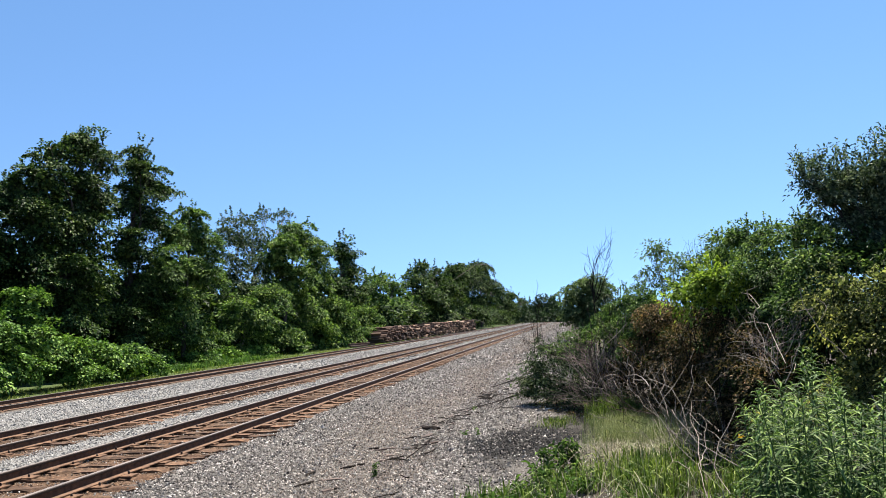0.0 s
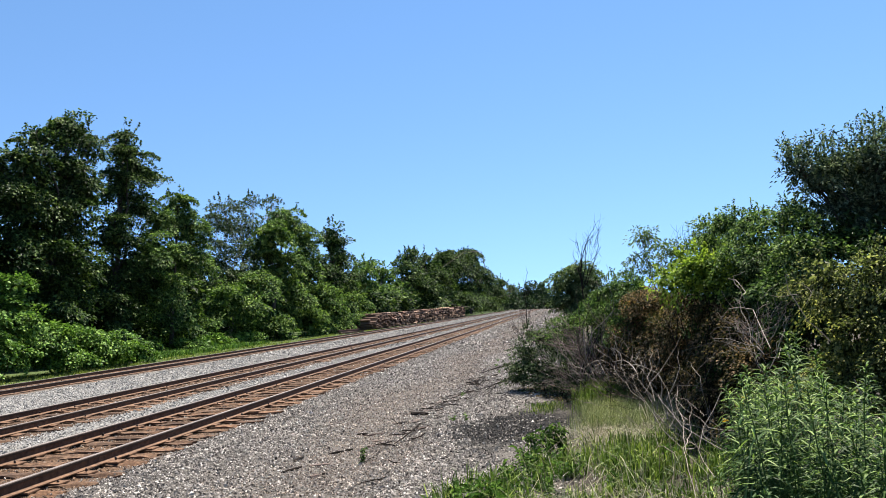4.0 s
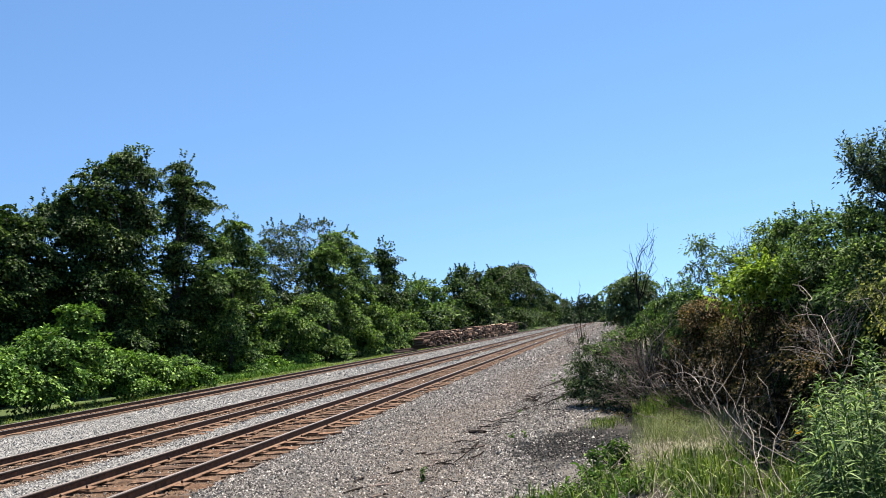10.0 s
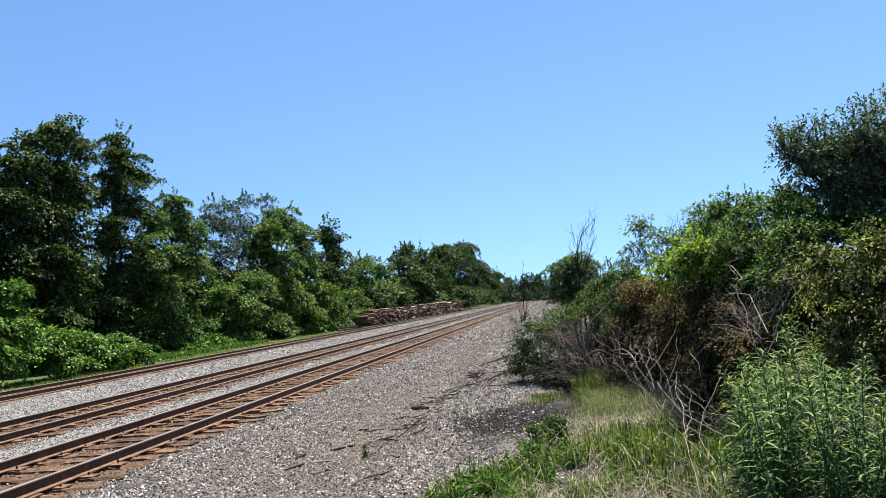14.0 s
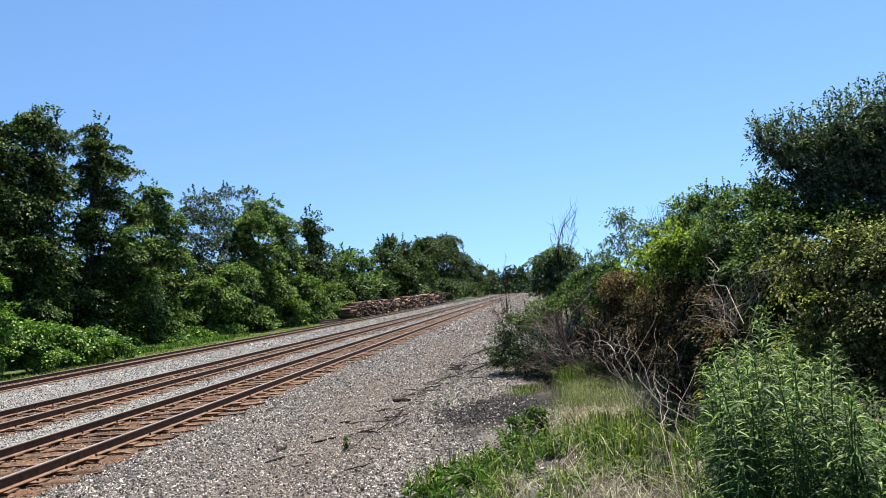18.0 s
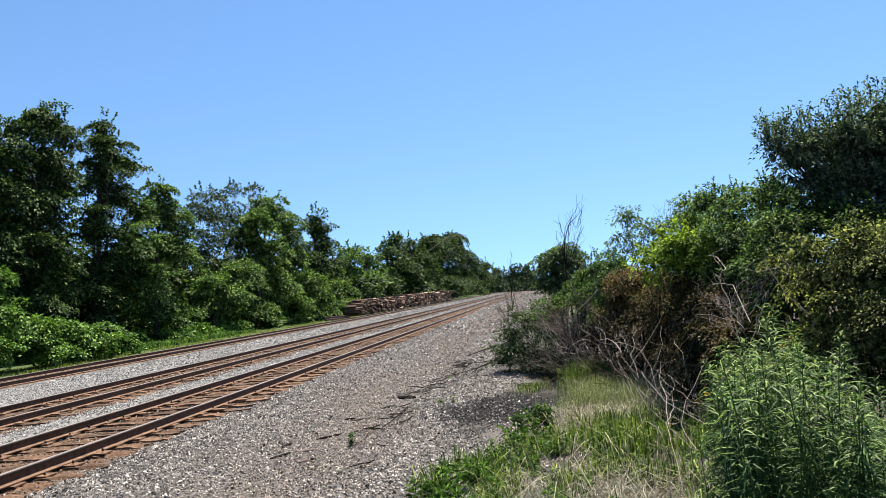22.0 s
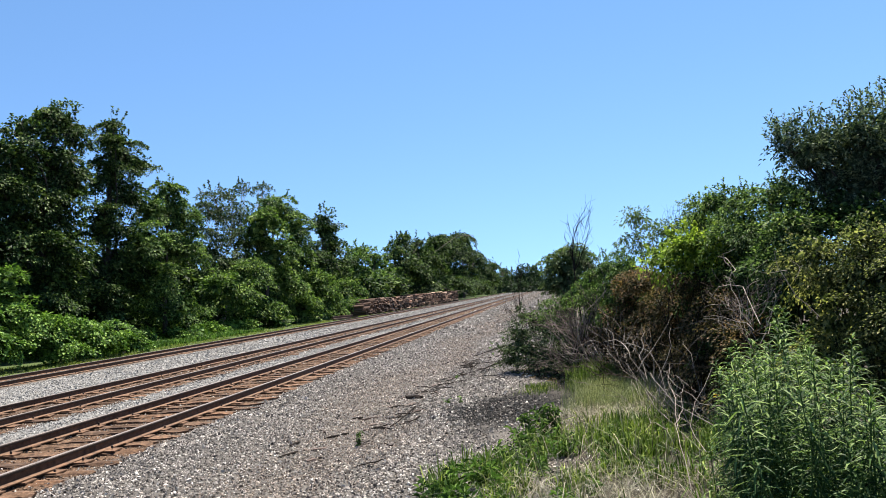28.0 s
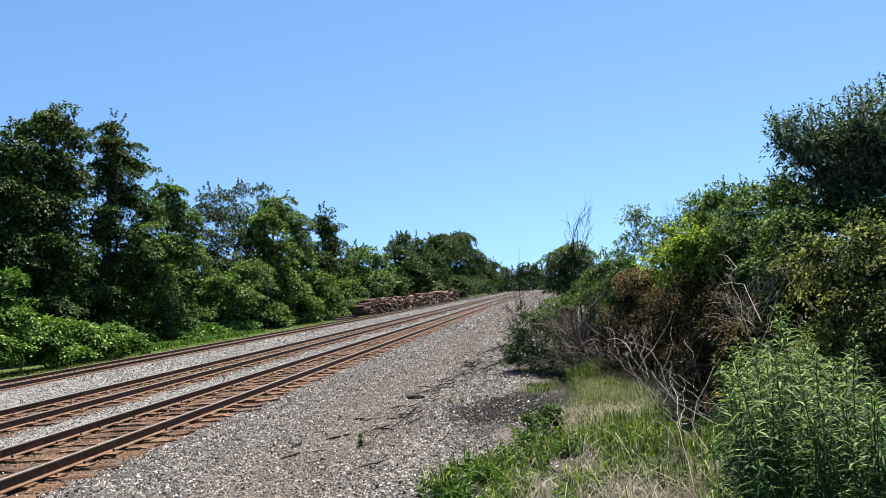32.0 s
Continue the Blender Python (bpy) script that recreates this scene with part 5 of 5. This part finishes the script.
def stones(name, label, x, y, size, mat, lift=0.3):
    """Angular crushed stones lying on the ground, all in one heap."""
    n = len(x)
    s = size * RNG.lognormal(0, 0.22, n)
    v = OCTA[None] * RNG.uniform(0.6, 1.3, (n, 6, 1)) + RNG.normal(size=(n, 6, 3)) * 0.22
    q = unit(RNG.normal(size=(n, 4)))
    w0, x0, y0, z0 = q.T
    R = np.stack([np.stack([1 - 2 * (y0 * y0 + z0 * z0), 2 * (x0 * y0 - z0 * w0), 2 * (x0 * z0 + y0 * w0)], -1),
                  np.stack([2 * (x0 * y0 + z0 * w0), 1 - 2 * (x0 * x0 + z0 * z0), 2 * (y0 * z0 - x0 * w0)], -1),
                  np.stack([2 * (x0 * z0 - y0 * w0), 2 * (y0 * z0 + x0 * w0), 1 - 2 * (x0 * x0 + y0 * y0)], -1)], 1)
    v = v * RNG.uniform(0.75, 1.35, (n, 1, 3))
    v = np.einsum("nij,nkj->nki", R, v) * s[:, None, None]
    v = v + np.stack([x, y, ground_z(x, y) + s * lift], 1)[:, None]
    height = v[:, OCTA_F, 2].sum(2)
    upper = np.argsort(-height, 1)[:, :5]          # the lowest sides lie bedded
    f = OCTA_F[upper] + (np.arange(n) * 6)[:, None, None]
    ob = hang(name, raw_mesh(name, v.reshape(-1, 3), f.reshape(-1, 3), mat))
    return tagged(ob, label, "gravel", kind="stuff")


def strip(x0, x1, y0, y1, per_m2):
    n = int((x1 - x0) * (y1 - y0) * per_m2)
    return RNG.uniform(x0, x1, n), RNG.uniform(y0, y1, n)


for y0, y1, per, size in ((4.5, 12, 1050, 0.0145), (12, 20, 640, 0.0165), (20, 34, 400, 0.021), (34, 60, 85, 0.04), (60, 110, 30, 0.06), (110, 260, 8, 0.09)):
    x, y = strip(-5.75, 1.2, y0, y1, per)
    keep = (x < -0.35 + 0.5 * np.sin(y * 0.8) + RNG.normal(size=len(x)) * 0.5) & (RNG.random(len(x)) < np.clip(((x + 0.75) / 1.1) ** 2 + ((y - 11.4) / 2.3) ** 2 + 0.35 * np.sin(x * 7 + y * 3) - 0.25, 0.18, 1.0))
    x, y = x[keep], y[keep]
    brown = np.abs(x + 3.4 + 0.4 * np.sin(y * 0.5)) < 0.75 + RNG.normal(size=len(x)) * 0.45
    stones("ballast", "grey crushed stone ballast beside the track", x[~brown], y[~brown], size, STONE)
    stones("ballast", "brownish gravel and grit along the ditch", x[brown], y[brown], size * 0.8, STONE_BROWN)
    x, y = strip(-9.45, -8.4, max(y0, 8), y1, per * 0.55)
    stones("ballast", "pale crushed stone between the tracks", x, y, size, STONE_PALE)
    x, y = strip(-15.7, -12.05, max(y0, 12), y1, per * 0.42)
    stones("ballast", "pale crushed stone between the tracks", x, y, size * 1.05, STONE_PALE)
    for c in (-7.02, -10.65):
        x, y = strip(c - 1.35, c + 1.35, max(y0, 6), y1, per * 0.4)
        keep = (np.abs(((y - 3.0) % 0.51) - 0.255) < 0.17) | (RNG.random(len(y)) < 0.22)
        stones("ballast", "rust-stained stone between the ties", x[keep], y[keep], size * 0.85, STONE_RUST, 0.25)
        x, y = strip(c - 1.4, c + 1.4, max(y0, 6), y1, per * 0.07)
        stones("ballast", "stray grey stone among the ties", x, y, size * 0.9, STONE, 0.5)

# dark cinder grit and dead leaves
CINDER = grainy("cinder_grit", ((0.0, (0.006, 0.0055, 0.005)), (0.6, (0.02, 0.018, 0.017)), (0.9, (0.06, 0.055, 0.05)), (1.0, (0.16, 0.15, 0.14))), 30, island=True, depth=0.004)
x, y = -0.96 + RNG.normal(size=2400) * 0.4, 11.74 + RNG.normal(size=2400) * 0.85
keep = x < verge_edge(y) + 0.2
stones("ballast", "dark cinder grit on the gravel edge", x[keep], y[keep], 0.011, CINDER, 0.4)
n = 9000
y = RNG.uniform(6.5, 17, n)
x = np.interp(y, [6.5, 10, 13, 15, 17], [1.7, 1.5, 0.6, -0.5, -1.2]) + np.abs(RNG.normal(size=n)) * 0.9
p = on_ground(x, y, -0.012)
v, f = leaves(p, unit(RNG.normal(size=(n, 3)) * [1, 1, 0.25]), 0.05, 0.5, 0.0, RNG.normal(size=(n, 3)) * 0.35 + np.array([0, 0, 1.0]))
tagged(hang("leaf_litter", raw_mesh("leaf_litter", v, f, LEAF_BROWN)), "brown dead leaves on the soil under the shrubs", "leaf litter", kind="stuff")

# the nearest single stones
stone_meshes = []
for k in range(10):
    q = OCTA * RNG.uniform(0.7, 1.25, (6, 1)) * [1.15, 0.9, 0.7] + RNG.normal(size=(6, 3)) * 0.2
    stone_meshes.append(raw_mesh("stone", q * 0.019, OCTA_F, (STONE, STONE, STONE_BROWN)[k % 3]))
for k in range(300):
    x, y = RNG.uniform(-4.6, -1.6), RNG.uniform(5.0, 8.6)
    ob = hang("stone", stone_meshes[k % 10], ground)
    ob.location = (x, y, float(ground_z(x, y)) + 0.018)
    ob.rotation_euler = (RNG.uniform(-0.5, 0.5), RNG.uniform(-0.5, 0.5), RNG.uniform(0, 6.28))

# ---- stack of old ties beside the siding ----
stack = thing("tie_stack", "long stack of old brown wooden railway ties", "tie stack", at=(-21.0, 74.5, 0.0))
rnd = random.Random(5)
log_meshes = [box_mesh("stacked_tie", 2.55, 0.21, 0.18, OLD_TIE, 0.015, s) for s in range(5)]
loose = []
count = 0
y = 0.0
while y < 77:
    rows = int((8.6 if y > 3 else 6.5 + y * 0.7) + 2.2 * y / 77 + rnd.uniform(-0.6, 0.8))
    for r in range(rows):
        pos = Vector((rnd.uniform(-0.5, 0.5), y + rnd.uniform(-0.09, 0.09), 0.1 + r * 0.19 + rnd.uniform(-0.02, 0.02)))
        if rnd.random() < 0.14:
            continue
        turn = Euler((rnd.uniform(-0.8, 0.8), rnd.uniform(-0.04, 0.04), rnd.uniform(-0.16, 0.16)))
        if y < 9:
            ob = hang("stacked_tie", log_meshes[rnd.randrange(5)], stack)
            ob.location, ob.rotation_euler = pos, turn
        else:
            m = Matrix.LocRotScale(pos, turn, None)
            c = np.array([m @ Vector((a, b, d)) for a in (-1.27, 1.27) for b in (-0.105, 0.105) for d in (-0.09, 0.09)])
            loose.append((c, np.array([[0, 1, 3, 2], [4, 6, 7, 5], [0, 4, 5, 1], [2, 3, 7, 6], [1, 5, 7, 3], [0, 2, 6, 4]])))
    y += 0.245
v, f = joined(loose)
hang("stacked_tie_rest", raw_mesh("stacked_tie_rest", v, f, OLD_TIE), stack, kind="stuff")
for k, (x, y, z, a) in enumerate(((-19.6, 65.5, 0.08, 1.2), (-19.9, 66.3, 0.08, 1.35), (-19.7, 65.9, 0.27, 1.0), (-20.2, 68.5, 0.08, 0.3))):
    ob = tagged(hang("loose_tie", log_meshes[k]), "discarded brown wooden tie lying beside the siding", "railway tie", "loose ties")
    ob.location, ob.rotation_euler = (x, y, z), (0, 0, a)


# ---- moving things ----
def motions():
    """Nothing but the held camera moves."""


motions()
